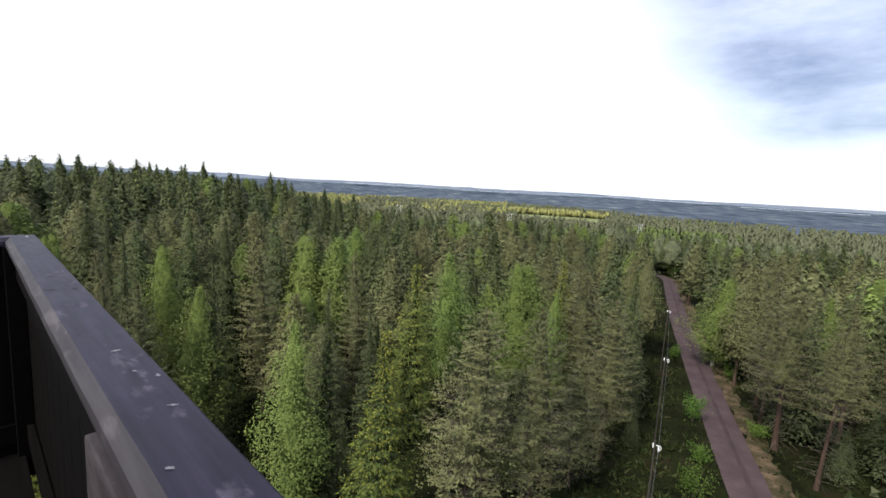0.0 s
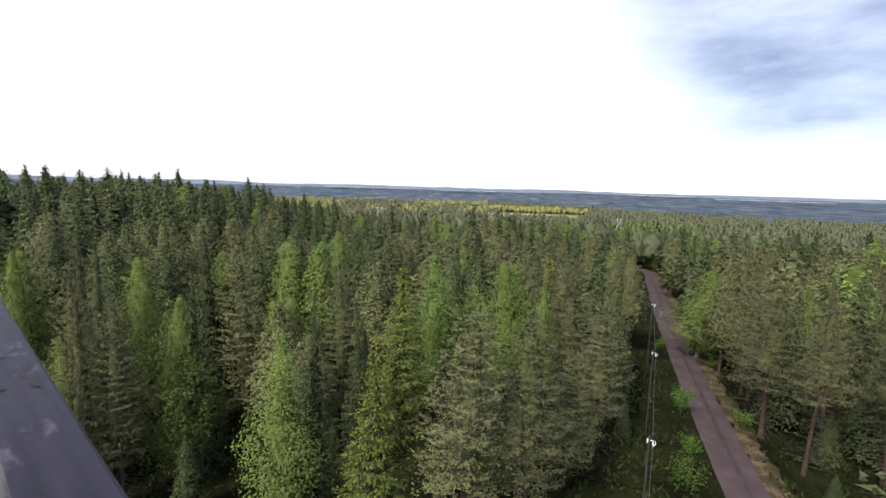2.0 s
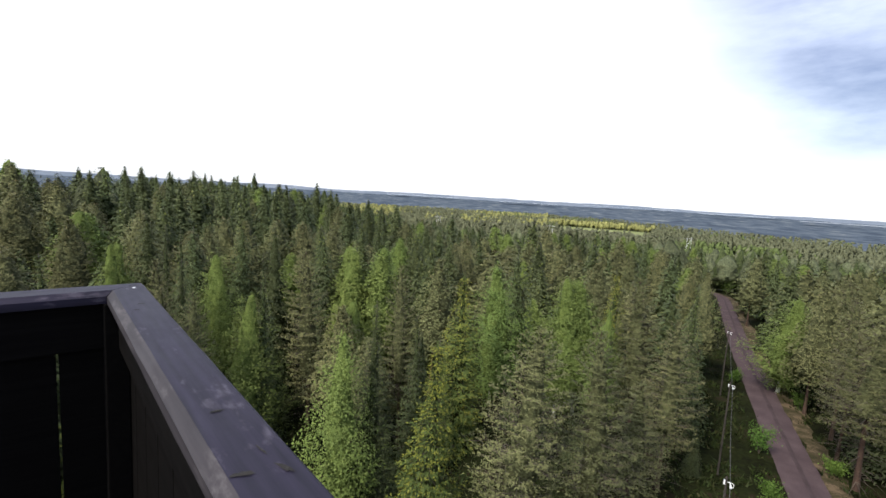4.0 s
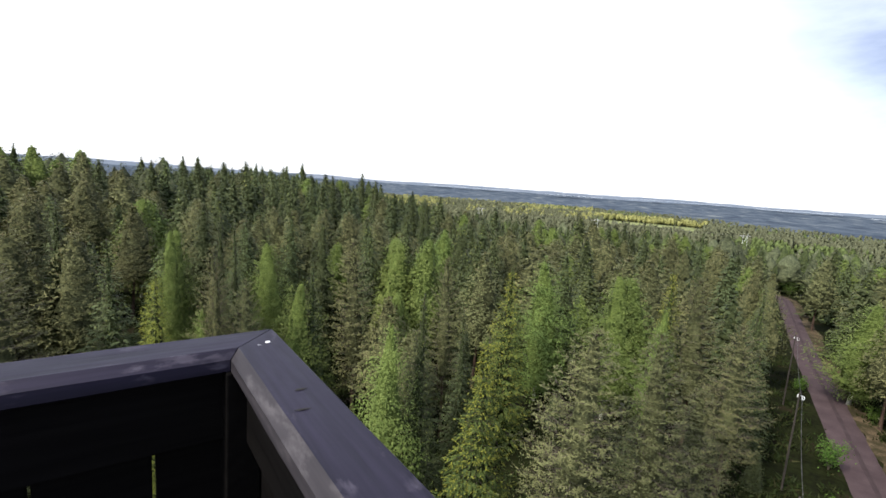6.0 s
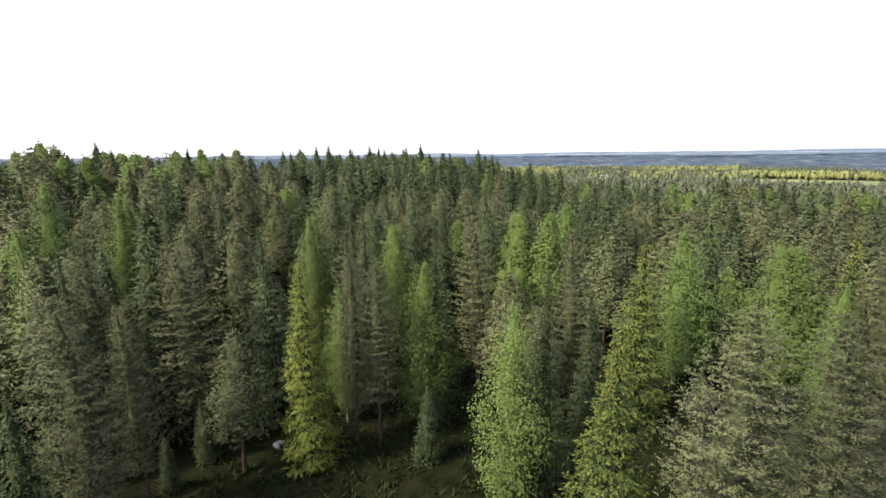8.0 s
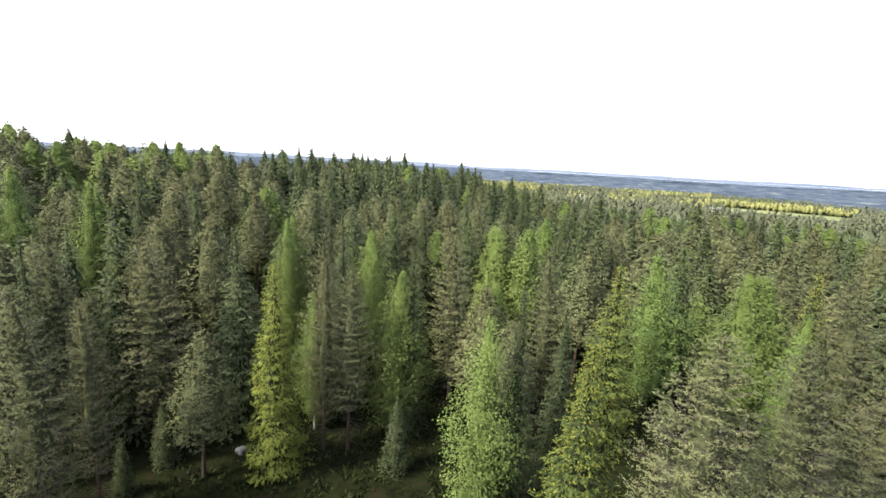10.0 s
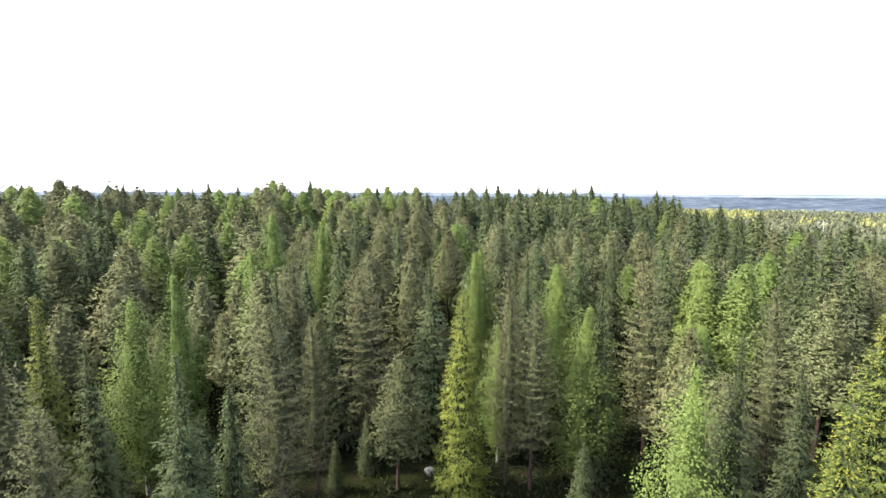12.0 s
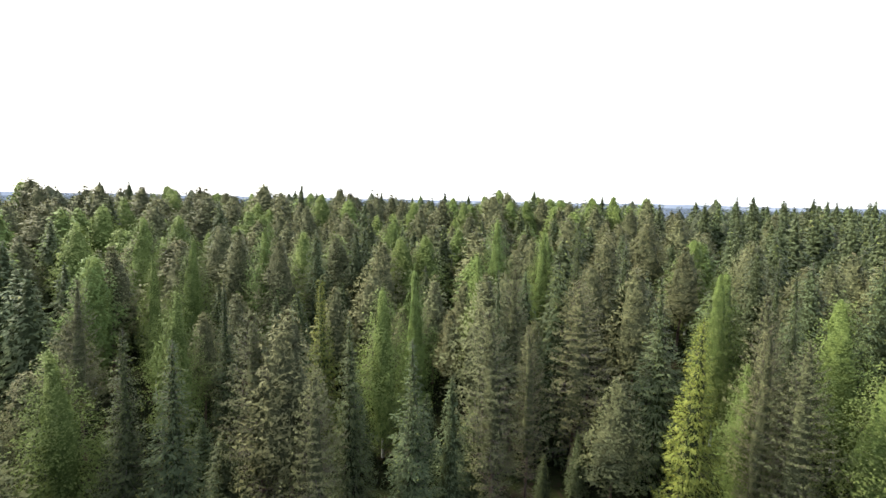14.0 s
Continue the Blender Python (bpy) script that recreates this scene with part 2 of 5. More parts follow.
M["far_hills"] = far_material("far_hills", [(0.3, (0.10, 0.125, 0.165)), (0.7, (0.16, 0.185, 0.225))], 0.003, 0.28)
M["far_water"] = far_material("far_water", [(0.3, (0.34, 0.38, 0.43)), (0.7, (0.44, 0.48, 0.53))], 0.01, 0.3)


def wood_material(name, dark, mid, worn, worn_from, rough=0.42, spec=0.5):
    """Dark stained boards: grain along the object's y, cracks, rubbed pale patches."""
    m, n, l, p = shader(name)
    tc = n.new("ShaderNodeTexCoord")
    def noise_at(scale, vec, detail=6):
        mp, q = n.new("ShaderNodeMapping"), n.new("ShaderNodeTexNoise")
        mp.inputs["Scale"].default_value = vec
        q.inputs["Scale"].default_value, q.inputs["Detail"].default_value = scale, detail
        l.new(tc.outputs["Object"], mp.inputs["Vector"])
        l.new(mp.outputs[0], q.inputs["Vector"])
        return q
    grain = noise_at(60, (1, 0.05, 1))
    patch = noise_at(12.0, (1, 0.42, 1), 12)
    patch.inputs["Roughness"].default_value = 0.62
    r = ramp(n, [(0.25, dark), (0.75, mid)])
    l.new(grain.outputs["Fac"], r.inputs["Fac"])
    wr = ramp(n, [(worn_from, (0, 0, 0)), (worn_from + 0.05, (1, 1, 1))])
    l.new(patch.outputs["Fac"], wr.inputs["Fac"])
    scuff = noise_at(34, (1, 0.35, 1), 10)
    sr = ramp(n, [(0.42, (0, 0, 0)), (0.56, (1, 1, 1))])
    l.new(scuff.outputs["Fac"], sr.inputs["Fac"])
    fine = n.new("ShaderNodeMath")
    fine.operation = "MULTIPLY"
    l.new(sr.outputs["Color"], fine.inputs[0])
    l.new(grain.outputs["Fac"], fine.inputs[1])
    mul = n.new("ShaderNodeMath")
    mul.operation = "MULTIPLY"
    l.new(wr.outputs["Color"], mul.inputs[0])
    l.new(fine.outputs[0], mul.inputs[1])
    mix = n.new("ShaderNodeMix")
    mix.data_type = "RGBA"
    l.new(mul.outputs[0], mix.inputs["Factor"])
    l.new(r.outputs["Color"], mix.inputs["A"])
    mix.inputs["B"].default_value = (*worn, 1)
    l.new(mix.outputs["Result"], p.inputs["Base Color"])
    rr = n.new("ShaderNodeMapRange")
    rr.inputs["To Min"].default_value, rr.inputs["To Max"].default_value = rough - 0.1, rough + 0.18
    l.new(patch.outputs["Fac"], rr.inputs["Value"])
    l.new(rr.outputs["Result"], p.inputs["Roughness"])
    bp = n.new("ShaderNodeBump")
    bp.inputs["Strength"].default_value, bp.inputs["Distance"].default_value = 0.35, 0.002
    l.new(grain.outputs["Fac"], bp.inputs["Height"])
    l.new(bp.outputs[0], p.inputs["Normal"])
    p.inputs["Specular IOR Level"].default_value = spec
    return m


M["rail"] = wood_material("stained_rail", (0.0075, 0.0068, 0.0135), (0.022, 0.019, 0.037), (0.085, 0.077, 0.104), 0.56, 0.52, 0.16)
# Rubbed inner edge; the light falling on it is put into the paler tone.
M["rail_side"] = wood_material("rubbed_lit_rail_edge", (0.017, 0.015, 0.019), (0.040, 0.036, 0.042), (0.085, 0.078, 0.085), 0.53, 0.6, 0.2)
# Dark stain, with the darkness inside the railing also put into the colour.
M["board"] = wood_material("stained_shaded_board", (0.002, 0.0018, 0.002), (0.005, 0.0045, 0.0045), (0.014, 0.012, 0.012), 0.68, 0.8, 0.05)
M["raw_wood"] = wood_material("reddish_post", (0.012, 0.009, 0.012), (0.028, 0.021, 0.025), (0.055, 0.045, 0.05), 0.5, 0.7, 0.3)
M["dark"] = rough_material("knot_black", [(0.3, (0.006, 0.005, 0.005)), (0.7, (0.02, 0.018, 0.016))], 20, 80, 0.2, 0.8)
M["dropping"] = rough_material("chalky_white", [(0.3, (0.07, 0.07, 0.085)), (0.7, (0.22, 0.22, 0.25))], 60, 200, 0.2, 0.9)


# ------------------------------------------------------------------ helpers for meshes
def mesh_of(name, verts, tris, material, smooth=False):
    """A mesh from numpy rows of vertices and of faces with equal corner counts."""
    verts, tris = np.asarray(verts, np.float32), np.asarray(tris, np.int32)
    me = bpy.data.meshes.new(name)
    k = tris.shape[1]
    me.vertices.add(len(verts))
    me.vertices.foreach_set("co", verts.ravel())
    me.loops.add(tris.size)
    me.loops.foreach_set("vertex_index", tris.ravel())
    me.polygons.add(len(tris))
    me.polygons.foreach_set("loop_start", np.arange(0, tris.size, k, dtype=np.int32))
    me.polygons.foreach_set("loop_total", np.full(len(tris), k, np.int32))
    if smooth:
        me.polygons.foreach_set("use_smooth", np.ones(len(tris), bool))
    me.update(calc_edges=True)
    me.materials.append(material)
    return me


def part(name, data, material, parent, label=""):
    """Links a bmesh (or a finished mesh) as one mesh object under a thing or part."""
    if isinstance(data, bmesh.types.BMesh):
        me = bpy.data.meshes.new(name)
        bmesh.ops.recalc_face_normals(data, faces=data.faces)
        data.to_mesh(me)
        data.free()
        me.materials.append(material)
        data = me
    ob = new(name, data)
    ob.parent = parent
    return tagged(ob, label)


def box_bm(x0, x1, y0, y1, z0, z1, bevel=0.004):
    bm = bmesh.new()
    bmesh.ops.create_cube(bm, size=1, matrix=Matrix.Translation(((x0 + x1) / 2, (y0 + y1) / 2, (z0 + z1) / 2)) @ Matrix.Diagonal((x1 - x0, y1 - y0, z1 - z0, 1)))
    if bevel:
        bmesh.ops.bevel(bm, geom=bm.edges[:], offset=bevel, segments=2, affect="EDGES", profile=0.6)
    return bm


def tube(path, radii, sides=6):
    """A tapered tube along a path: vertices and quads."""
    path = [Vector(p) for p in path]
    vs, fs = [], []
    for i, p in enumerate(path):
        d = (path[min(i + 1, len(path) - 1)] - path[max(i - 1, 0)]).normalized()
        u = d.orthogonal().normalized() if abs(d.z) < 0.9 else Vector((1, 0, 0))
        u = (u - d * u.dot(d)).normalized()
        v = d.cross(u)
        for s in range(sides):
            a = 2 * math.pi * s / sides
            vs.append(p + (u * math.cos(a) + v * math.sin(a)) * radii[i])
    for i in range(len(path) - 1):
        for s in range(sides):
            b, c = i * sides + s, i * sides + (s + 1) % sides
            fs.append((b, c, c + sides, b + sides))
    return [tuple(v) for v in vs], fs


def join_tubes(some):
    vs, fs = [], []
    for v, f in some:
        o = len(vs)
        vs += v
        fs += [tuple(i + o for i in q) for q in f]
    return np.array(vs), np.array(fs)


def facing(way, face, rng):
    """Turns leaf directions into the plane that faces outwards; gives the direction and the wanted normal."""
    if face is None:
        return way / np.linalg.norm(way, axis=1, keepdims=True), rng.normal(size=way.shape)
    face = face / (np.linalg.norm(face, axis=1, keepdims=True) + 1e-9)
    face = face + 0.38 * rng.normal(size=way.shape)
    face /= np.linalg.norm(face, axis=1, keepdims=True)
    way = way / (np.linalg.norm(way, axis=1, keepdims=True) + 1e-9)
    way = way - 0.85 * face * (way * face).sum(1, keepdims=True)
    return way / (np.linalg.norm(way, axis=1, keepdims=True) + 1e-9), face


def blades(centre, way, length, width, rng, face=None):
    """One narrow rhomb for each row: from centre along way, facing about the given way. Vertices and quads."""
    way, other = facing(way, face, rng)
    acr = np.cross(way, other)
    acr /= np.linalg.norm(acr, axis=1, keepdims=True) + 1e-9
    n = len(centre)
    L, Wd = np.broadcast_to(length, n)[:, None], np.broadcast_to(width, n)[:, None]
    tip = centre + way * L
    mid = centre + way * L * 0.45
    vs = np.stack([centre, mid + acr * Wd / 2, tip, mid - acr * Wd / 2], 1).reshape(-1, 3)
    return vs, np.arange(4 * n).reshape(n, 4)


def darts(centre, way, length, width, rng, face=None):
    """As blades(), but one triangle each, broad at the foot."""
    way, other = facing(way, face, rng)
    acr = np.cross(way, other)
    acr /= np.linalg.norm(acr, axis=1, keepdims=True) + 1e-9
    n = len(centre)
    L, Wd = np.broadcast_to(length, n)[:, None], np.broadcast_to(width, n)[:, None]
    vs = np.stack([centre + acr * Wd / 2, centre + way * L, centre - acr * Wd / 2], 1).reshape(-1, 3)
    return vs, np.arange(3 * n).reshape(n, 3)


def smooth01(a, b, x):
    t = min(1.0, max(0.0, (x - a) / (b - a)))
    return t * t * (3 - 2 * t)


def hollow(x, y):
    """How deep the hollow in front of the tower lies, shaped so that near crowns fill the view's lower edge."""
    r, a = math.hypot(x, y), math.degrees(math.atan2(-x, y))
    return 3.2 * smooth01(12, 25, r) * (1 - smooth01(44, 74, r)) * smooth01(-1, 9, a) * (1 - smooth01(92, 115, a))


def ground_z(x, y):
    """The hill: level round the tower, rising to the left, falling to a wide valley on the right."""
    r, a = math.hypot(x, y), math.degrees(math.atan2(-x, y))
    right = 0.0 if r < 65 else (-0.0004 * (r - 65) ** 2 if r < 190 else max(-42.0, -6.25 - 0.1 * (r - 190)))
    left = (6.5 + 1.8 * smooth01(40, 58, a)) * smooth01(30, 135, r) - 50 * smooth01(165, 650, r)
    k = smooth01(0, 30, a) * (1 - smooth01(130, 170, a))
    return right * (1 - k) + left * k - hollow(x, y)


# ------------------------------------------------------------------ ground, road, distance
def build_ground():
    rings = [0.0] + list(np.geomspace(4, 4700, 120))
    spokes = 240
    vs = [(0, 0, 0)]
    for r in rings[1:]:
        for s in range(spokes):
            a = 2 * math.pi * s / spokes
            x, y = -r * math.sin(a), r * math.cos(a)
            bump = 0.0 if r > 400 else 0.10 * (noise.noise((x * 0.25, y * 0.25, 0)) - 0.2) * smooth01(3, 10, r)
            vs.append((x, y, ground_z(x, y) + min(bump, 0.02) - 0.02))
    fs = [(0, 1 + s, 1 + (s + 1) % spokes) for s in range(spokes)]
    for i in range(len(rings) - 2):
        for s in range(spokes):
            b, c = 1 + i * spokes + s, 1 + i * spokes + (s + 1) % spokes
            fs += [(b, b + spokes, c + spokes), (b, c + spokes, c)]
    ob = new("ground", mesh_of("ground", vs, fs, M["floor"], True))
    tagged(ob, "mossy brown forest floor with needles and heather", "ground", kind="structure")


build_ground()
ROAD = [(0.6, -30), (12.2, 0), (24.5, 31.8), (27.3, 39), (32.2, 51.3), (37.9, 65.3), (44.8, 81.7), (60.8, 117), (70.5, 138), (74.5, 150), (75, 164), (70, 182)]


def road_at(s):
    """A smooth point of the road's middle line for s from 0 to 1, and its direction."""
    q = s * (len(ROAD) - 1)
    i = min(int(q), len(ROAD) - 2)
    u = q - i
    pts = [Vector(ROAD[min(max(j, 0), len(ROAD) - 1)]) for j in (i - 1, i, i + 1, i + 2)]
    m1, m2 = (pts[2] - pts[0]) / 2, (pts[3] - pts[1]) / 2
    p = (2 * u**3 - 3 * u**2 + 1) * pts[1] + (u**3 - 2 * u**2 + u) * m1 + (-2 * u**3 + 3 * u**2) * pts[2] + (u**3 - u**2) * m2
    d = (6 * u**2 - 6 * u) * pts[1] + (3 * u**2 - 4 * u + 1) * m1 + (-6 * u**2 + 6 * u) * pts[2] + (3 * u**2 - 2 * u) * m2
    return p, d.normalized()


ROAD_LINE = [road_at(i / 160) for i in range(161)]
ROAD_XY = np.array([tuple(p) for p, _ in ROAD_LINE])


def strip(name, offsets, heights, material, wobble):
    """A strip that follows the road at the given offsets to its right."""
    vs, n = [], len(offsets)
    for i, (p, d) in enumerate(ROAD_LINE):
        right = Vector((d.y, -d.x))
        for j, (o, h) in enumerate(zip(offsets, heights)):
            edge = wobble * noise.noise((i * 0.35, j * 7.0, 3)) if j in (0, n - 1) else 0.05 * noise.noise((i * 0.6, j * 3.0, 9))
            q = p + right * (o + edge)
            vs.append((q.x, q.y, ground_z(q.x, q.y) + h + 0.015 * noise.noise((q.x, q.y, 5))))
    fs = [(i * n + j, i * n + j + 1, (i + 1) * n + j + 1, (i + 1) * n + j) for i in range(len(ROAD_LINE) - 1) for j in range(n - 1)]
    return new(name, mesh_of(name, vs, fs, material, True))


tagged(strip("road", (-1.75, -1.5, -1.1, -0.7, -0.2, 0.2, 0.7, 1.1, 1.5, 1.75), (0.0, 0.09, 0.085, 0.10, 0.13, 0.13, 0.10, 0.085, 0.09, 0.0), M["gravel"], 0.25),
       "reddish grey gravel forest road with two wheel tracks", "road", kind="structure")
tagged(strip("road_track", (-0.02, 0.10, 0.30, 0.42), (0.120, 0.142, 0.142, 0.120), M["darker_gravel"], 0.14), "darker damp line along the road's middle", "road", kind="structure")
tagged(strip("verge_1", (1.5, 2.1, 2.8, 3.4), (0.03, 0.07, 0.06, -0.03), M["verge"], 1.1), "sandy road verge with dry grass", "verge", kind="structure")
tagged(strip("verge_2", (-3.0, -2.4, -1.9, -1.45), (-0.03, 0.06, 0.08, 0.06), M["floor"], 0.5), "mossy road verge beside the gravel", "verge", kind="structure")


def ring_sheet(name, r0, r1, a0, a1, z_of, material, steps_r=24, steps_a=160, label="", kind="structure", category=""):
    vs, n = [], steps_a + 1
    for i in range(steps_r + 1):
        r = r0 * (r1 / r0) ** (i / steps_r)
        for j in range(n):
            a = radians(a0 + (a1 - a0) * j / steps_a)
            x, y = -r * math.sin(a), r * math.cos(a)
            vs.append((x, y, z_of(x, y, r)))
    fs = [(i * n + j, i * n + j + 1, (i + 1) * n + j + 1, (i + 1) * n + j) for i in range(steps_r) for j in range(steps_a)]
    return tagged(new(name, mesh_of(name, vs, fs, material, True)), label, category, kind=kind)


def valley_edge(a):
    """How far, in metres, single trees can be told apart in the valley, by direction."""
    return 1420 + 480 * smooth01(-31, -10, a) + 70 * noise.noise((a * 0.35, 0, 4)) + 40 * noise.noise((a * 1.7, 0, 9))


def valley_rise(r):
    """Lifts the far end of the wide valley so that the hills show as a thin band to the camera."""
    return 24 * smooth01(2300, 4500, r)


def build_backdrop_woods():
    vs, n, m = [], 321, 44
    for i in range(m + 1):
        for j in range(n):
            a = -75 + 215 * j / (n - 1)
            r0 = valley_edge(a) - 320
            r = r0 * (4550 / r0) ** (i / m)
            x, y = -r * math.sin(radians(a)), r * math.cos(radians(a))
            rough = 5 * noise.noise((x * 0.012, y * 0.012, 1)) + 3 * noise.noise((x * 0.05, y * 0.05, 6)) + 9 * noise.noise((x * 0.0016, y * 0.0016, 2))
            vs.append((x, y, -34 + valley_rise(r) + rough - 12 * (1 - smooth01(0, 9, i))))
    fs = [(i * n + j, i * n + j + 1, (i + 1) * n + j + 1, (i + 1) * n + j) for i in range(m) for j in range(n - 1)]
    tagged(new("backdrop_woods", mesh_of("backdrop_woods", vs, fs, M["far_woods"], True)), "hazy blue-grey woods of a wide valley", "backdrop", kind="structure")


build_backdrop_woods()
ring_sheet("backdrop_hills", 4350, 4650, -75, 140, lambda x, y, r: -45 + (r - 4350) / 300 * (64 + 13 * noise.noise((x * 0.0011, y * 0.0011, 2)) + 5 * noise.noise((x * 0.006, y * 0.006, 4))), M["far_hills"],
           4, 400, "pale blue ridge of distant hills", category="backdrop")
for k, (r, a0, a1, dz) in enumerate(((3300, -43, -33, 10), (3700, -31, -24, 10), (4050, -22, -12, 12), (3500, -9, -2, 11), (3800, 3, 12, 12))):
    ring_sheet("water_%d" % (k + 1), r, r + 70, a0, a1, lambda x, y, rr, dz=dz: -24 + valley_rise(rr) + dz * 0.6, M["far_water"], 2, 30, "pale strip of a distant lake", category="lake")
ring_sheet("meadow", 1010, 1245, -19.5, -9.5, lambda x, y, r: -41.2, M["field"], 6, 30, "yellow-green meadow in the valley, toned as if sunlit", category="meadow")
ring_sheet("meadow_far", 1330, 1420, 4, 17, lambda x, y, r: ground_z(x, y) + 0.9, M["field"], 6, 30, "yellow-green clearing in the woods, toned as if sunlit", category="meadow")


# ------------------------------------------------------------------ trees
H0, W0 = 14.0, 4.5      # the size at which a tree is modelled


def stem(h, r, bend, rng, sides=7):
    n = 8
    ph = rng.uniform(0, 6.28, 2)
    path = [(bend * math.sin(ph[0] + 2.2 * i / n) * i / n, bend * math.cos(ph[1] + 1.9 * i / n) * i / n, h * i / n) for i in range(n + 1)]
    radii = [max(0.012, r * (1 - i / n) ** 0.85 * (1.25 if i == 0 else 1)) for i in range(n + 1)]
    return path, radii, tube(path, radii, sides)


def on_stem(path, z, h=H0):
    u = min(max(z / h, 0), 0.999) * (len(path) - 1)
    i = int(u)
    a, b = np.array(path[i]), np.array(path[i + 1])
    return a + (b - a) * (u - i)


def inner_crown(path, low, high, radius_at, rng, levels, sides, material, tiers=False, wild=1.0):
    """The dense middle of a crown: a lumpy tapering mass; with tiers, skirts of drooping limbs one above the other."""
    rings = []
    for i in range(levels + 1):
        u = i / levels
        z = H0 * (low + (high - low) * u)
        lift = H0 * (high - low) / levels
        r = radius_at(u)
        if tiers and i < levels:
            rings.append((z - 0.10 * r, r * 1.0, 0.30))
            rings.append((z + 0.62 * lift, r * 0.50, 0.12))
        else:
            rings.append((z, r, 0.24))
    vs, fs = [], []
    ph = rng.uniform(0, 6.28, 3)
    for i, (z, r, rough) in enumerate(rings):
        c = on_stem(path, z)
        for j in range(sides):
            a = 6.2832 * (j + 0.5 * (i % 2)) / sides
            k = 1 + wild * rng.uniform(-rough, rough * 0.7) + 0.10 * math.sin(2 * a + ph[0] + z) + 0.08 * math.sin(3 * a + ph[1] - 1.3 * z)
            q = max(0.015, r * k)
            vs.append((c[0] + q * math.cos(a), c[1] + q * math.sin(a), z + rng.normal(0, 0.10 if not tiers else 0.06) - 0.10 * (q - r)))
    n = len(rings)
    for i in range(n - 1):
        for j in range(sides):
            b, c = i * sides + j, i * sides + (j + 1) % sides
            fs += [(b, c, c + sides), (b, c + sides, b + sides)]
    top, bottom = len(vs), len(vs) + 1
    vs += [tuple(on_stem(path, rings[-1][0] + 0.25)), tuple(on_stem(path, rings[0][0] + 0.5))]
    for j in range(sides):
        fs += [((n - 1) * sides + j, (n - 1) * sides + (j + 1) % sides, top), ((j + 1) % sides, j, bottom)]
    return np.array(vs), np.array(fs), material


OCT = [(1, 0, 0), (0, 1, 0), (-1, 0, 0), (0, -1, 0), (0, 0, 1), (0, 0, -1)]
OCT_FACES = [(0, 1, 4), (1, 2, 4), (2, 3, 4), (3, 0, 4), (1, 0, 5), (2, 1, 5), (3, 2, 5), (0, 3, 5)]


def lobes(centre, size, squash, rng, rough=0.34, solid=(OCT, OCT_FACES)):
    """Ragged tufts of dense foliage, one round each centre."""
    ball, faces = np.array(solid[0], float), np.array(solid[1])
    n, k = len(centre), len(ball)
    spin = rng.uniform(0, 6.283, n)
    c, q = np.cos(spin)[:, None], np.sin(spin)[:, None]
    pts = np.stack([ball[:, 0] * c - ball[:, 1] * q, ball[:, 0] * q + ball[:, 1] * c, np.tile(ball[:, 2] * squash, (n, 1))], 2)
    pts = pts * rng.uniform(1 - rough, 1 + rough, (n, k, 1)) * np.broadcast_to(size, n)[:, None, None]
    return (pts + centre[:, None]).reshape(-1, 3), (faces[None] + (np.arange(n) * k)[:, None, None]).reshape(-1, 3)


def joined(*some):
    vs, fs, off = [], [], 0
    for v, f in some:
        vs.append(np.asarray(v, float))
        fs.append(np.asarray(f) + off)
        off += len(v)
    return np.concatenate(vs), np.concatenate(fs)


def bough(foot, heading, length, rise, curl, steps=3):
    """A limb from the stem: leaves it at the given rise and curls upwards (or down) to its tip."""
    s = np.linspace(0, 1, steps)
    d = np.array([math.cos(heading), math.sin(heading), 0.0])
    return foot + np.outer(s * length, d) + np.outer(length * (rise * s + curl * s * s), [0, 0, 1.0])


def slivers(a, b, width, rng):
    """A thin twig from each a to each b: one narrow rhomb."""
    way = b - a
    side = np.cross(way, rng.normal(size=way.shape))
    side /= np.linalg.norm(side, axis=1, keepdims=True) + 1e-9
    mid = a + way * 0.3
    vs = np.stack([a, mid + side * width / 2, b, mid - side * width / 2], 1).reshape(-1, 3)
    return vs, np.arange(len(vs)).reshape(-1, 4)


def shell(path, low, high, radius_at, n, length, width, lift, rng, tier=0.0, clump=0.22):
    """The leafy outside of a crown: small sprays all over it, gathered in clumps, or in tiers one above the other."""
    u = rng.uniform(0, 1, 4 * n)
    r = np.array([radius_at(q) for q in u])
    keep = rng.uniform(0, 1, 4 * n) < (r + 0.05) / (r.max() + 0.05)
    u, r = u[keep][:n], r[keep][:n]
    n = len(u)
    a, z = rng.uniform(0, 6.283, n), H0 * (low + (high - low) * u)
    ph = rng.uniform(0, 50)
    lump = np.array([noise.noise((1.6 * math.cos(q) + ph, 1.6 * math.sin(q), 0.75 * y)) + 0.6 * noise.noise((4 * math.cos(q), 4 * math.sin(q) + ph, 2.0 * y)) for q, y in zip(a, z)])
    r = r * (1 + clump * lump) * rng.uniform(0.80, 1.08, n)
    if tier:
        r = r * (1.10 - 0.30 * ((z + 0.12 * np.sin(3 * a + ph)) / tier % 1.0))
    c = np.stack([on_stem(path, q) for q in z]) + np.stack([np.cos(a) * r, np.sin(a) * r, np.zeros(n)], 1)
    c[:, 2] += rng.normal(0, 0.10, n) - (0.12 * r if lift < 0 else 0)
    out = np.stack([np.cos(a), np.sin(a), np.zeros(n)], 1)
    way = out * 0.8 + rng.normal(0, 0.55, (n, 3)) + [0, 0, lift]
    taper = 0.55 + 0.45 * (r / (r.max() + 1e-6))
    return darts(c, way, length * taper * rng.uniform(0.7, 1.35, n), width * taper * rng.uniform(0.8, 1.2, n), rng, out * 0.7 + [0, 0, 0.6])


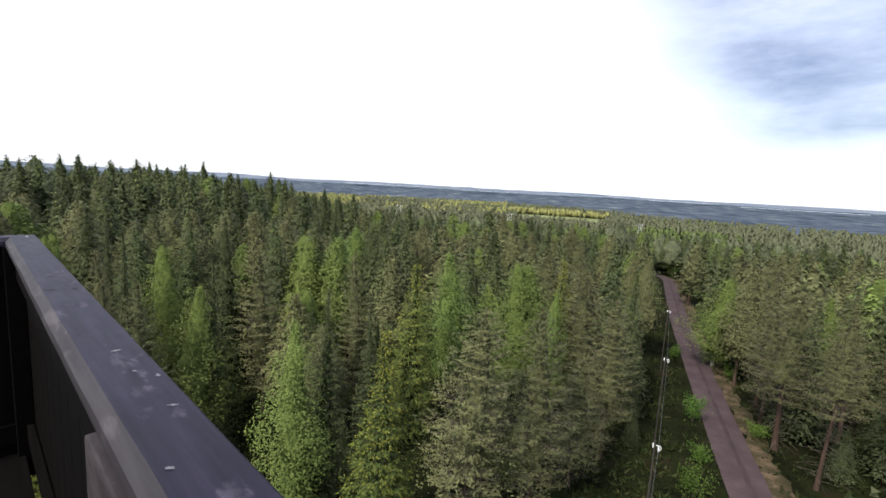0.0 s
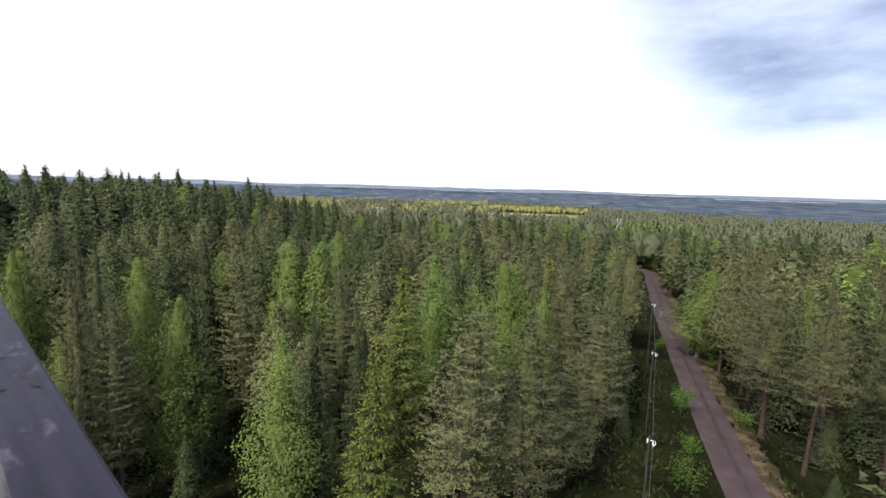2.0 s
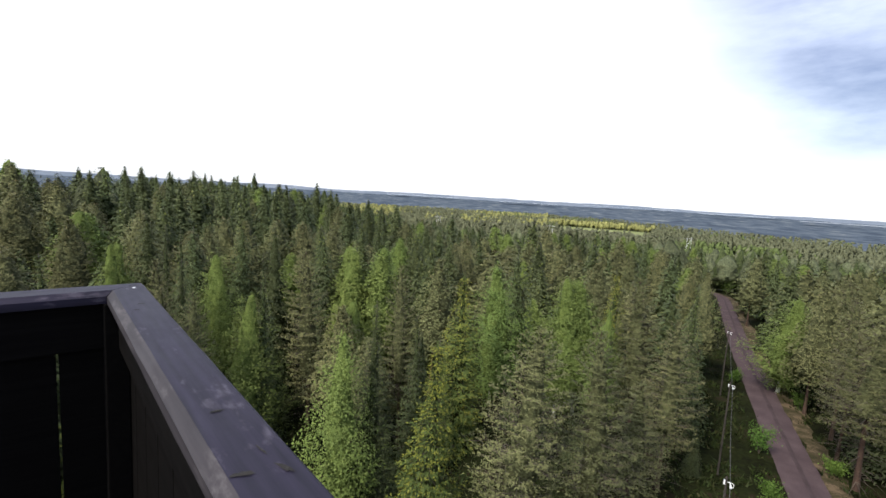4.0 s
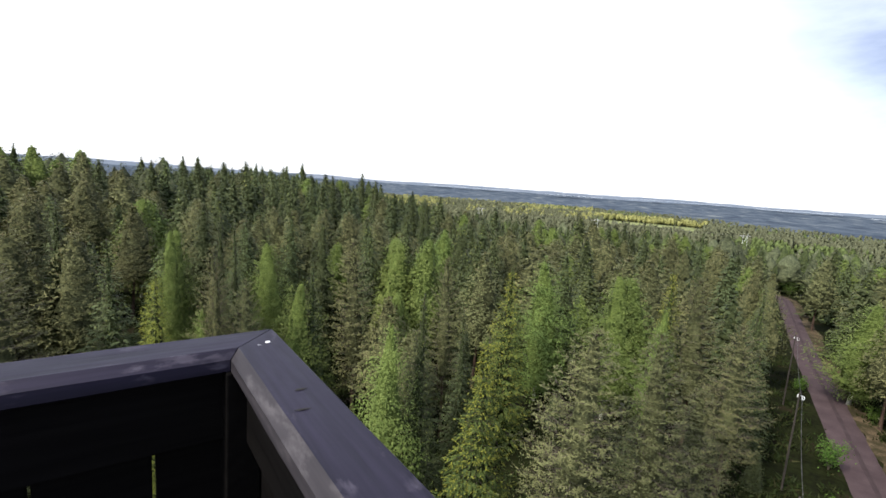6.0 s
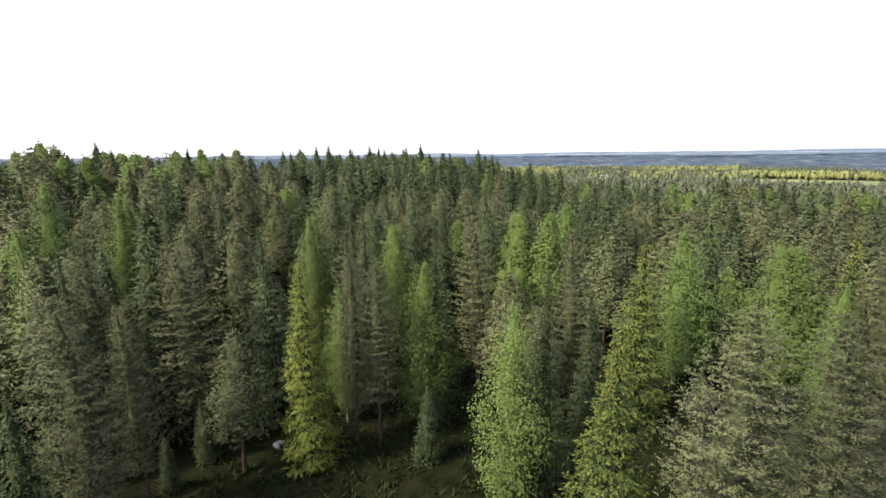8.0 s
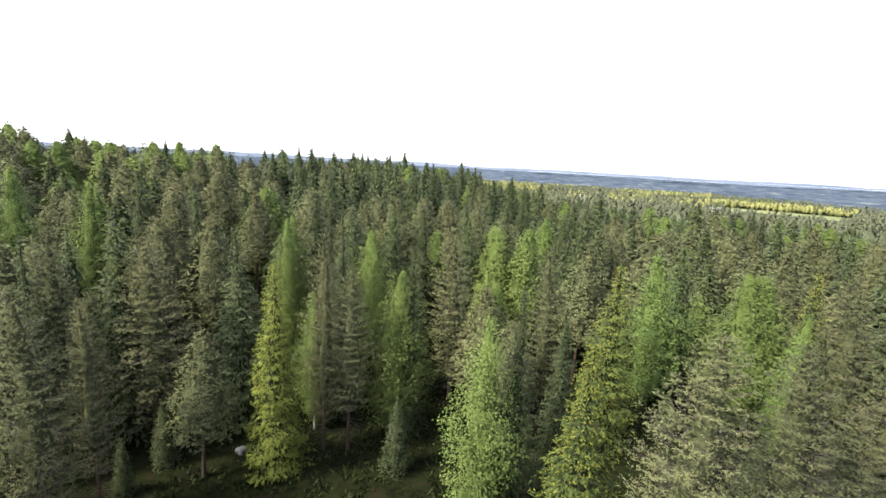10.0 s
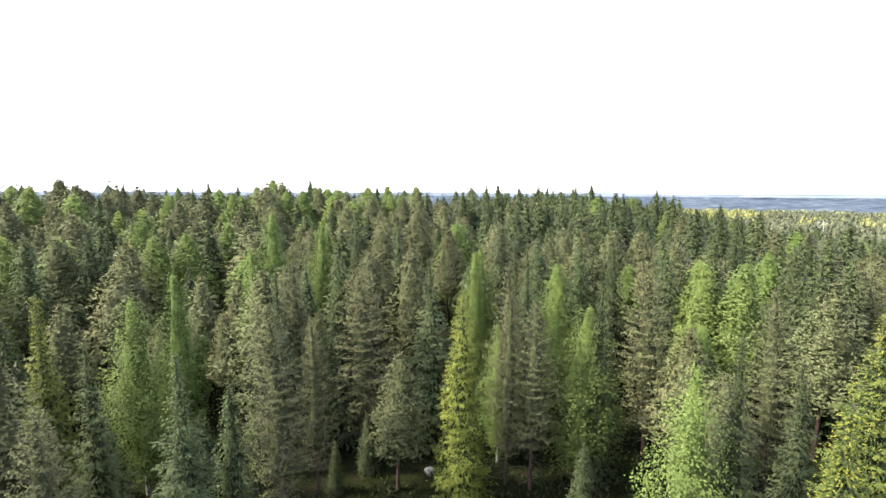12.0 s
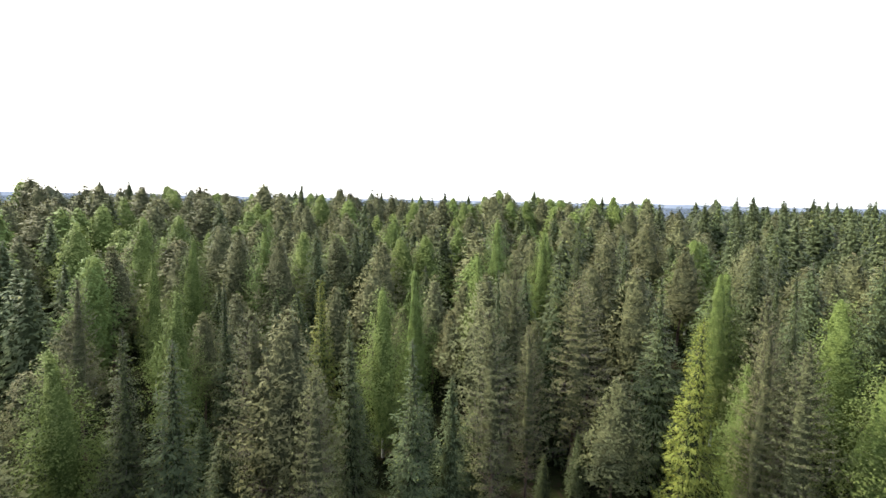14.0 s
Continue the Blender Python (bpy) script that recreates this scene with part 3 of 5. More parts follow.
def birch_parts(seed, leaves=10500, leaf=0.115, limbs=52, limb=True, core=(18, 14), fill=0.34, spread=0.21, drip=0.26, sharp=0.8, cover=2600, spray=(0.14, 0.10)):
    """A birch: slanting limbs that end in loose hanging sprays of small leaves."""
    rng = np.random.RandomState(seed)
    path, radii, _ = stem(H0, 0.10, 0.40, rng)
    trunk = tube(path[:-1], radii[:-1], 7)      # the thin leader stays among the leaves
    out = {"trunk": (*trunk, "birch_bark")}
    reach = lambda v: min(1.0, v / 0.46) ** sharp * (1.0 if v < 0.60 else 1.0 - 1.5 * (v - 0.60))
    tubes, cen, foot, size = [], [], [], []
    for i in range(limbs):
        v = 0.03 + 0.87 * ((i + rng.uniform(0, 0.8)) / limbs) ** 0.85      # how far below the top the limb ends
        a = 2.4 * i + rng.normal(0, 0.35)
        L = max(0.12, W0 / 2 * reach(v) * rng.uniform(0.62, 1.08) - 0.14)
        start = on_stem(path, max(0.6, H0 * (1 - v) - 0.8 * L))
        p = bough(start, a, L, 1.1, -0.3, 4)
        tubes.append(tube(list(p), [0.020 + 0.006 * L, 0.014, 0.009, 0.004], 3))
        n = max(3, int(5.0 * L + 3))
        s = 0.12 + 0.88 * rng.uniform(0, 1, n) ** 0.7
        q = np.stack([np.interp(s, np.linspace(0, 1, 4), p[:, k]) for k in range(3)], 1)
        q += rng.normal(0, 0.16 + 0.10 * L, (n, 3)) * [1, 1, 0.6]
        cen.append(q)
        foot.append(np.tile(on_stem(path, p[-1][2]), (n, 1)))
        size.append(np.full(n, 0.5 + 0.55 * min(1.0, L / 1.6)))
    tip = np.stack([on_stem(path, H0 * (1 - q)) + rng.normal(0, 0.10 + 0.4 * q, 3) for q in np.linspace(0, 0.55, 40)])
    cen.append(tip)
    foot.append(tip - [0, 0, 0.3])
    size.append(np.linspace(0.3, 0.8, 40))
    cen, foot, size = np.concatenate(cen), np.concatenate(foot), np.concatenate(size)
    if limb:
        out["branching"] = (*join_tubes(tubes), "twig")
    pick = rng.choice(len(cen), leaves, p=size / size.sum())
    off = rng.normal(size=(leaves, 3)) * (spread * size[pick])[:, None] * [1.25, 1.25, 1.2]
    pos = cen[pick] + off
    pos[:, 2] -= np.abs(rng.normal(0, drip, leaves)) * size[pick]
    way = rng.normal(size=(leaves, 3)) + [0, 0, -0.5]
    face = pos - foot[pick]
    face[:, 2] = 0
    face = face / (np.linalg.norm(face, axis=1, keepdims=True) + 0.3) * 0.8 + off / (np.linalg.norm(off, axis=1, keepdims=True) + 0.1) * 0.5 + [0, 0, 0.55]
    made = darts(pos, way, leaf * rng.uniform(0.7, 1.4, leaves), leaf * 0.85, rng, face)
    cloak = shell(path, 0.24, 0.99, lambda u: W0 / 2 * 0.86 * reach(max(0.004, 1 - (0.24 + 0.75 * u))), cover, *spray, -0.25, rng, 0.0, 0.55)
    out["crown"] = (*joined(made, cloak), "birch_leaf")
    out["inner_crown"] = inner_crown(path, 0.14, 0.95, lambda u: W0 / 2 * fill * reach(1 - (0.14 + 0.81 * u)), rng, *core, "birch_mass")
    return out


def pine_parts(seed, step=0.46, per=5, laterals=8.5, tuft=7, needle=0.115, nwide=0.046, base=0.16, shoots=0.4, limb=True, core=(18, 14), fill=0.30, sharp=0.62, bare=0.18, cover=2600, spray=(0.14, 0.055)):
    """A pine: whorls of limbs with upswept ends, side twigs with needle tufts, pale candles on the tips, dead limbs low down."""
    rng = np.random.RandomState(seed)
    path, _, trunk = stem(H0, 0.13, 0.35, rng)
    out = {"trunk": (*trunk, "pine_bark")}
    reach = lambda v: min(1.0, v / 0.50) ** sharp * (1.0 if v < 0.58 else 1.0 - 1.3 * (v - 0.58))
    tubes, ta, tb = [], [], []
    z = H0 * base
    while z < H0 - 0.12:
        v = 1 - z / H0
        turn = rng.uniform(0, 6.283)
        n = per if v > 0.10 else per - 1
        for b in range(n):
            a = turn + 6.283 * b / n + rng.normal(0, 0.22)
            L = max(0.12, (W0 / 2 * reach(v) * rng.uniform(0.66, 1.10) - 0.10) * 0.84)
            rise = -0.16 + 0.95 * max(0.0, 1 - v / 0.75) ** 1.6 + rng.normal(0, 0.07)
            p = bough(on_stem(path, z + rng.uniform(-0.06, 0.06)), a, L, rise, 0.20, 4)
            tubes.append(tube(list(p), [0.014 + 0.009 * L, 0.010 + 0.005 * L, 0.009, 0.005], 3))
            d, nrm = np.array([math.cos(a), math.sin(a), 0.0]), np.array([-math.sin(a), math.cos(a), 0.0])
            k = max(2, int(laterals * L))
            first = bare * min(1.0, 1.6 * v) * rng.uniform(0.6, 1.3)
            s = first + (1 - first) * (np.arange(k) + rng.uniform(0, 1, k)) / k
            q = np.stack([np.interp(s, np.linspace(0, 1, 4), p[:, j]) for j in range(3)], 1)
            side = np.where(np.arange(k) % 2, 1.0, -1.0) * (0.16 + 0.30 * (1 - s)) * L * rng.uniform(0.5, 1.25, k)
            tip = q + np.outer(np.abs(side) * 0.75 + 0.05, d) + np.outer(side, nrm) + np.outer(0.10 + 0.16 * rng.uniform(0, 1, k), [0, 0, 1.0])
            ta += [q, p[-1:]]
            tb += [tip, p[-1:] + [d * 0.12 + [0, 0, 0.14]]]
        z += step * (1.0 if v > 0.25 else 0.72) * rng.uniform(0.85, 1.15)
    top = on_stem(path, H0 - 0.12)
    ta.append(np.tile(top, (6, 1)))
    tb.append(top + rng.normal(0, 0.10, (6, 3)) * [1, 1, 0.5] + [0, 0, 0.16])
    ta, tb = np.concatenate(ta), np.concatenate(tb)
    if limb:
        for zz in np.arange(H0 * 0.06, H0 * base + 2.4, 0.30):
            for b in range(3):
                a, L = rng.uniform(0, 6.283), rng.uniform(0.5, 1.0) * W0 / 2 * 0.75
                tubes.append(tube(list(bough(on_stem(path, zz), a, L, -0.05, rng.normal(-0.08, 0.08))), [0.018, 0.012, 0.004], 3))
        out["branching"] = (*joined(join_tubes(tubes), slivers(ta, tb, 0.022, rng)), "twig")
    n, k = len(tb), tuft
    way = tb - ta
    way = way / (np.linalg.norm(way, axis=1, keepdims=True) + 1e-9) * 0.7 + [0, 0, 0.55]
    back = rng.uniform(0, 0.55, (n * k, 1))
    foot = np.repeat(tb, k, 0) * (1 - back) + np.repeat(ta, k, 0) * back + rng.normal(size=(n * k, 3)) * 0.035
    brush = np.repeat(way, k, 0) * 0.7 + rng.normal(size=(n * k, 3)) * 0.75
    made = darts(foot, brush, needle * rng.uniform(0.75, 1.3, n * k), nwide, rng, np.repeat(way, k, 0) * [0.8, 0.8, 1.1])
    low = base + 0.04
    cloak = shell(path, low, 0.985, lambda u: W0 / 2 * 0.88 * reach(max(0.004, 1 - (low + (0.985 - low) * u))), cover, *spray, 0.45, rng, step * 1.25 if limb else 0.0, 0.60)
    out["crown"] = (*joined(made, cloak), "pine_needle")
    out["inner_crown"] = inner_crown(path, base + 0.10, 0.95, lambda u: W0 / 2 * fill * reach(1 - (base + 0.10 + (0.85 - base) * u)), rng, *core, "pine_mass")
    if shoots:
        pick = rng.uniform(size=n) < shoots
        c = tb[pick] + way[pick] * 0.05
        out["new_growth"] = (*darts(c, way[pick] * 0.35 + rng.normal(0, 0.16, (len(c), 3)) + [0, 0, 0.7], needle * 1.0, nwide * 0.75, rng), "pine_shoot")
    return out


def spruce_parts(seed, step=0.33, per=6, gap=0.15, twig=0.29, twide=0.078, fresh=0.5, tip_size=0.10, tips=1, limb=True, second=1, core=(20, 14), fill=0.34, sharp=0.84, cover=1500, spray=(0.24, 0.07)):
    """A spruce: limbs that sag and lift again at the ends, side twigs in flat hanging sprays, pale fresh shoot tips."""
    rng = np.random.RandomState(seed)
    path, _, trunk = stem(H0, 0.12, 0.12, rng)
    tubes, pc, pw, pl, fc, fw = [], [], [], [], [], []
    z = H0 * 0.05
    while z < H0 - 0.22:
        v = 1 - z / H0
        turn, stretch_out = rng.uniform(0, 6.283), rng.uniform(0.82, 1.12)
        n = per if v > 0.1 else per - 2
        for b in range(n):
            a = turn + 6.283 * b / n + rng.normal(0, 0.25)
            L = max(0.10, (W0 / 2 * min(1.0, v / 0.92) ** sharp * stretch_out * rng.uniform(0.66, 1.15) - 0.16) * 0.92)
            rise = -0.55 + 0.95 * max(0.0, 1 - v / 0.8) + rng.normal(0, 0.08)
            f = on_stem(path, z + rng.uniform(-0.12, 0.12))
            p = bough(f, a, L, rise, 0.30, 4)
            if limb:
                tubes.append(tube(list(p[[0, 2, 3]]), [0.012 + 0.006 * L, 0.009, 0.004], 3))
            d, nrm = np.array([math.cos(a), math.sin(a), 0.0]), np.array([-math.sin(a), math.cos(a), 0.0])
            k = max(2, int(L / gap))
            s = np.linspace(0.12, 1.0, k)
            q = np.stack([np.interp(s, np.linspace(0, 1, 4), p[:, j]) for j in range(3)], 1)
            wide = (0.10 + 0.34 * (1 - s)) * L + 0.05
            for sgn in (-1, 1):
                out_to = rng.uniform(0.15, 1.0, k) * wide
                root = q + np.outer(sgn * out_to, nrm) + np.outer(out_to * 0.7, d) + np.outer(-0.22 * out_to - np.abs(rng.normal(0, 0.05, k)), [0, 0, 1.0])
                w = np.outer(np.full(k, 0.8), d) + np.outer(sgn * rng.uniform(0.3, 0.9, k), nrm) + np.outer(rng.normal(-0.35, 0.20, k), [0, 0, 1.0])
                pc.append(root)
                pw.append(w)
                pl.append(np.full(k, min(1.0, 0.45 + 0.5 * L)))
                hit = rng.uniform(size=k) < fresh * (0.30 + 0.9 * s)
                if hit.any():
                    way = w[hit] / np.linalg.norm(w[hit], axis=1, keepdims=True)
                    for again in range(tips):
                        fc.append(root[hit] + way * twig * rng.uniform(0.2, 0.75) + rng.normal(0, 0.05, way.shape))
                        fw.append(way + rng.normal(0, 0.45, way.shape) + [0, 0, 0.05])
        z += step * (1 - 0.30 * (1 - v)) * rng.uniform(0.85, 1.15)
    for zz in np.arange(H0 - 1.0, H0, 0.10):
        aa = rng.uniform(0, 6.283, 5)
        pc.append(np.tile(on_stem(path, zz), (5, 1)))
        pw.append(np.stack([np.cos(aa), np.sin(aa), np.full(5, 0.9)], 1) * 0.6)
        pl.append(np.full(5, 0.55))
    pc, pw, pl = np.concatenate(pc), np.concatenate(pw), np.concatenate(pl)
    out = {"trunk": (*trunk, "grey_bark")}
    if limb:
        out["branching"] = (*join_tubes(tubes), "twig")
    n = len(pc)
    face = pc * [1, 1, 0]
    face = face / (np.linalg.norm(face, axis=1, keepdims=True) + 0.2) * 0.6 + [0, 0, 0.8]
    made = [darts(pc, pw, pl * twig * rng.uniform(0.75, 1.35, n), pl * twide * rng.uniform(0.8, 1.3, n), rng, face)]
    for again in range(second):
        made.append(darts(pc + rng.normal(0, 0.06, (n, 3)), pw + rng.normal(0, 0.40, (n, 3)) + [0, 0, -0.35], pl * twig * rng.uniform(0.6, 1.1, n), pl * twide, rng, face))
    made.append(shell(path, 0.05, 0.985, lambda u: W0 / 2 * 0.84 * ((1 - u) * 0.95 / 0.92) ** sharp, cover, *spray, -0.45, rng, step * 1.5, 0.40))
    out["crown"] = (*joined(*made), "spruce_needle")
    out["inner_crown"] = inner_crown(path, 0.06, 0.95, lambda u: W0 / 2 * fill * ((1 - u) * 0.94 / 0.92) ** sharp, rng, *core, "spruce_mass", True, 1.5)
    if fc and fresh > 0:
        fc, fw = np.concatenate(fc), np.concatenate(fw)
        out["new_growth"] = (*darts(fc, fw, tip_size * rng.uniform(0.7, 1.3, len(fc)), tip_size * 0.62, rng, fw * [0.6, 0.6, 0] + [0, 0, 0.8]), "spruce_shoot")
    return out


def soft_normals(vs, fs, keep):
    """Normals of a leafy crown round the z axis: mostly outwards and up, partly those of the single leaves."""
    own = np.zeros_like(vs)
    flat = np.cross(vs[fs[:, 1]] - vs[fs[:, 0]], vs[fs[:, 2]] - vs[fs[:, 0]])
    flat /= np.linalg.norm(flat, axis=1, keepdims=True) + 1e-9
    for k in range(fs.shape[1]):
        own[fs[:, k]] += flat
    own /= np.linalg.norm(own, axis=1, keepdims=True) + 1e-9
    out = vs * [1, 1, 0]
    lift = 0.02 + 0.95 * (vs[:, 2] / vs[:, 2].max()).clip(0, 1) ** 2       # bent normals put light on the tops and darken the lower crown
    out = out / (np.linalg.norm(out, axis=1, keepdims=True) + 0.5) * 0.8
    out[:, 2] = lift
    out /= np.linalg.norm(out, axis=1, keepdims=True)
    own = own * keep + out * (1 - keep)
    return own / (np.linalg.norm(own, axis=1, keepdims=True) + 1e-9)


def set_normals(me, normals):
    me.polygons.foreach_set("use_smooth", [True] * len(me.polygons))
    me.normals_split_custom_set_from_vertices(normals.tolist())
    return me


class Grove:
    """Tree models of one look, and the trees set from them."""

    def __init__(self, name, models, swap=(), keep=0.38):
        self.name, self.meshes, swap = name, [], dict(swap)
        for parts in models:
            self.meshes.append({k: mesh_of(name + "_" + k, v, f, M[swap.get(m, m)], k == "trunk") for k, (v, f, m) in parts.items()})
            for k in ("crown", "new_growth", "inner_crown"):
                if k in parts:
                    set_normals(self.meshes[-1][k], soft_normals(np.asarray(parts[k][0], float), np.asarray(parts[k][1]), keep))

    def set(self, which, x, y, h, w, turn, label, group, lean=0.0):
        root = new(self.name)
        for k, me in self.meshes[which % len(self.meshes)].items():
            q = part(k, me, None, root)
            if k in ("new_growth", "branching"):
                tagged(q, kind="stuff")
        root.matrix_basis = pose(x, y, ground_z(x, y) - 0.06, lean, 0, turn) @ Matrix.Diagonal((w / W0, w / W0, h / H0, 1))
        return tagged(root, label, "tree", group)


near_birch = Grove("birch_tree", [birch_parts(11 + i, sharp=(0.74, 0.64, 0.70, 0.60)[i]) for i in range(4)], keep=0.5)
near_pine = Grove("pine_tree", [pine_parts(31 + i, base=(0.24, 0.18, 0.30, 0.26)[i], sharp=(0.66, 0.58, 0.72, 0.62)[i], cover=1300, fill=0.22) for i in range(4)], keep=0.5)
tall_pine = Grove("pine_tree", [pine_parts(37 + i, base=(0.40, 0.34, 0.46)[i], sharp=(0.60, 0.52, 0.66)[i], cover=1300, fill=0.22, laterals=7.0) for i in range(3)], keep=0.5)
near_spruce = Grove("spruce_tree", [spruce_parts(41, fresh=0.75, cover=900), spruce_parts(42, fresh=0.45, cover=900), spruce_parts(43, fresh=0.2, cover=900)], keep=0.5)
bright_spruce = Grove("spruce_tree", [spruce_parts(44, fresh=0.9, tips=3, sharp=0.95), spruce_parts(45, fresh=0.8, tips=3)], {"spruce_shoot": "golden_shoot", "spruce_needle": "fresh_needle"}, keep=0.5)
golden_spruce = Grove("spruce_tree", [spruce_parts(46, fresh=0.9, tips=3, sharp=0.62)], {"spruce_needle": "bright_shoot", "spruce_shoot": "golden_shoot"}, keep=0.5)

BIRCH_SPOTS = [
    (-9.2, 29.3, 13.3, 4.9), (-20.2, 37.2, 13.1, 4.9), (-28.2, 47.2, 14.0, 5.3), (-36.7, 42.8, 15.0, 4.0),
    (1.3, 48.4, 15.5, 6.8), (7.9, 46.5, 15.0, 5.3), (11.0, 42.4, 13.0, 2.5),
    (37.5, 59.2, 12.5, 6.3), (41.9, 47.6, 13.0, 3.6), (-28.5, 36.0, 9.0, 3.0), (-35.0, 40.8, 15.5, 3.7),
    (-64.1, 30.8, 17.0, 4.2), (-57.5, 34.5, 16.5, 3.3), (-47.1, 20.6, 16.0, 2.7), (-26.7, 34.1, 10.5, 2.8),
    (-44.1, 9.9, 14.0, 4.2), (-46.5, 13.5, 15.0, 3.4), (-65.5, -1.7, 16.0, 4.7), (-60.1, -9.0, 16.0, 4.1),
    (-72.1, -17.5, 16.5, 5.5), (-47.2, -7.8, 13.5, 3.9), (-56.5, -12.1, 14.5, 2.6), (-36.6, -12.5, 12.5, 3.9),
]
SPRUCE_SPOTS = [
    (-2.9, 25.7, 14.0, 4.0), (-7.8, 31.6, 14.5, 3.4), (-5.3, 36.1, 12.5, 2.7), (-2.1, 40.7, 15.5, 3.8),
    (-29.4, 42.2, 16.5, 3.3), (13.5, 48.6, 15.5, 2.9), (19.0, 43.3, 15.5, 2.8), (-33.5, 32.1, 15.5, 4.6),
    (-43.8, 36.5, 17.0, 4.3), (-52.2, 36.4, 16.5, 3.3), (-40.1, 19.7, 15.5, 2.9), (-32.8, 44.9, 16.5, 3.1),
    (-32.9, -5.2, 13.5, 3.9), (-30.9, 9.4, 13.0, 3.5), (-45.3, 4.4, 14.5, 3.1), (-34.3, -8.1, 14.0, 2.9),
    (-46.6, -4.0, 14.5, 2.5), (-26.3, 37.6, 15.0, 2.6), (-21.6, 93.2, 17.0, 3.5), (-27.6, 79.3, 17.0, 3.0),
    (-19.1, 38.1, 16.0, 2.5), (-37.4, 6.0, 13.0, 3.0),
]
CREST_SPRUCES = [
    (-83.6, 91.6, 16.6, 3.2), (-52.8, 89.5, 16.5, 3.0), (-45.1, 91.6, 16.5, 2.8),
    (-44.7, 81.7, 16.2, 2.3), (-55.2, 75.9, 16.2, 2.6), (-88.0, 112.0, 18.3, 4.6), (-132.0, -35.0, 17.0, 4.4),
]
PINE_SPOTS = [
    (2.3, 26.0, 15.0, 5.4), (6.7, 27.6, 14.5, 4.6), (14.6, 43.7, 15.5, 5.1), (14.5, 36.2, 13.5, 4.3),
    (-17.5, 45.0, 15.5, 5.2), (-24.3, 32.2, 14.0, 3.0), (31.3, 38.8, 14.5, 5.9), (33.2, 43.5, 13.0, 3.8),
    (30.6, 33.2, 14.0, 4.1), (38.5, 40.5, 14.5, 4.1), (-37.0, 26.1, 14.5, 6.6), (-32.6, 16.0, 14.0, 4.7),
    (-32.9, 19.1, 12.5, 2.8), (-41.2, 22.0, 15.5, 4.0), (-26.7, 35.6, 15.0, 4.4), (-22.4, 33.2, 13.5, 4.2),
    (-36.6, -0.4, 14.0, 4.8), (-31.5, 3.2, 11.5, 3.2), (-45.7, -14.6, 14.5, 3.4), (-7.7, 43.7, 15.0, 3.8),
    (10.7, 32.1, 10.0, 4.3), (35.5, 47.5, 14.5, 4.2), (42, 56, 15, 4.6), (36, 32, 14, 4.2),
    (46, 42, 15, 5.0),
]
FAR_BIRCHES = [
    (10, 47.7, 14.6, 4.2), (-12.5, 55.3, 14.6, 3.6), (-16, 55.1, 14.6, 4), (-16.6, 57.5, 14.6, 4.2),
    (-57.2, -17.7, 14.6, 4.7), (-13.5, 60.3, 14.6, 3.8), (-66.4, 16.8, 14.6, 4), (-67, 20.6, 14.6, 4.3),
    (-72.2, 3.7, 14.6, 4.5), (-13.7, 71.3, 14.6, 4.4), (-54.2, 57, 14.6, 5.5), (-75.5, -25.6, 14.6, 5.8),
    (-78.7, 17.5, 14.6, 5.6), (-84.4, -14.8, 14.6, 5.8), (-94, -28.4, 14.6, 5.8), (57.8, 88.4, 14.6, 5.8),
    (-110.6, 56.2, 14.6, 5.8),
]
FAR_PINES = [
    (-35.4, 1.7, 14.2, 2.9), (-43, 19.7, 14.2, 3.9), (-5.7, 53.6, 14.2, 4.6), (-41.2, 36.1, 14.2, 4.2),
    (-45.8, 34.1, 14.1, 5.6), (14.3, 61.4, 14.2, 4.7), (-60.8, -17.2, 14.2, 4.6), (-35.3, 53.3, 14.2, 4.6),
    (-62.8, 12.8, 14.2, 4.1), (-64.1, 0.7, 14.2, 5.2), (36.8, 53.3, 14.2, 5.5), (27.9, 59.6, 14.2, 4.6),
    (-35.5, 56.8, 14.2, 4.5), (26.3, 61.7, 14.2, 4.7), (-68, -5.3, 14.2, 4.2), (-22.4, 65.2, 14.2, 4.7),
    (-69.6, 8.3, 14.2, 5.1), (-61.2, 34.8, 14.2, 5.9), (-49.4, 50.5, 14.2, 6), (-56.5, 43.9, 14.2, 6),
    (-33.9, 63.5, 14.2, 5), (-23.3, 69.6, 14.2, 4.7),
]
FARTHER_PINES = [
    (-4.8, 73.6, 14.2, 4.8), (-37.4, 63.9, 14.2, 4.9), (-58.5, 46.2, 14.2, 6), (-46, 59, 14.2, 6),
    (-28.7, 69.8, 14.2, 5.2), (-32.6, 68.4, 14.2, 6), (-76.3, -8.4, 14.2, 4.8), (-49.1, 62.1, 14.2, 6),
    (-2.7, 79.5, 14.2, 5.1), (30.5, 81.7, 14.2, 5.8), (54.1, 68.5, 14.2, 6), (-67, 61.2, 14.2, 6),
    (-0.3, 95.8, 14.2, 5.8), (-71.5, 72.4, 14.2, 6), (-78.2, 71.1, 14.2, 6), (54.4, 96.9, 14.2, 6),
]
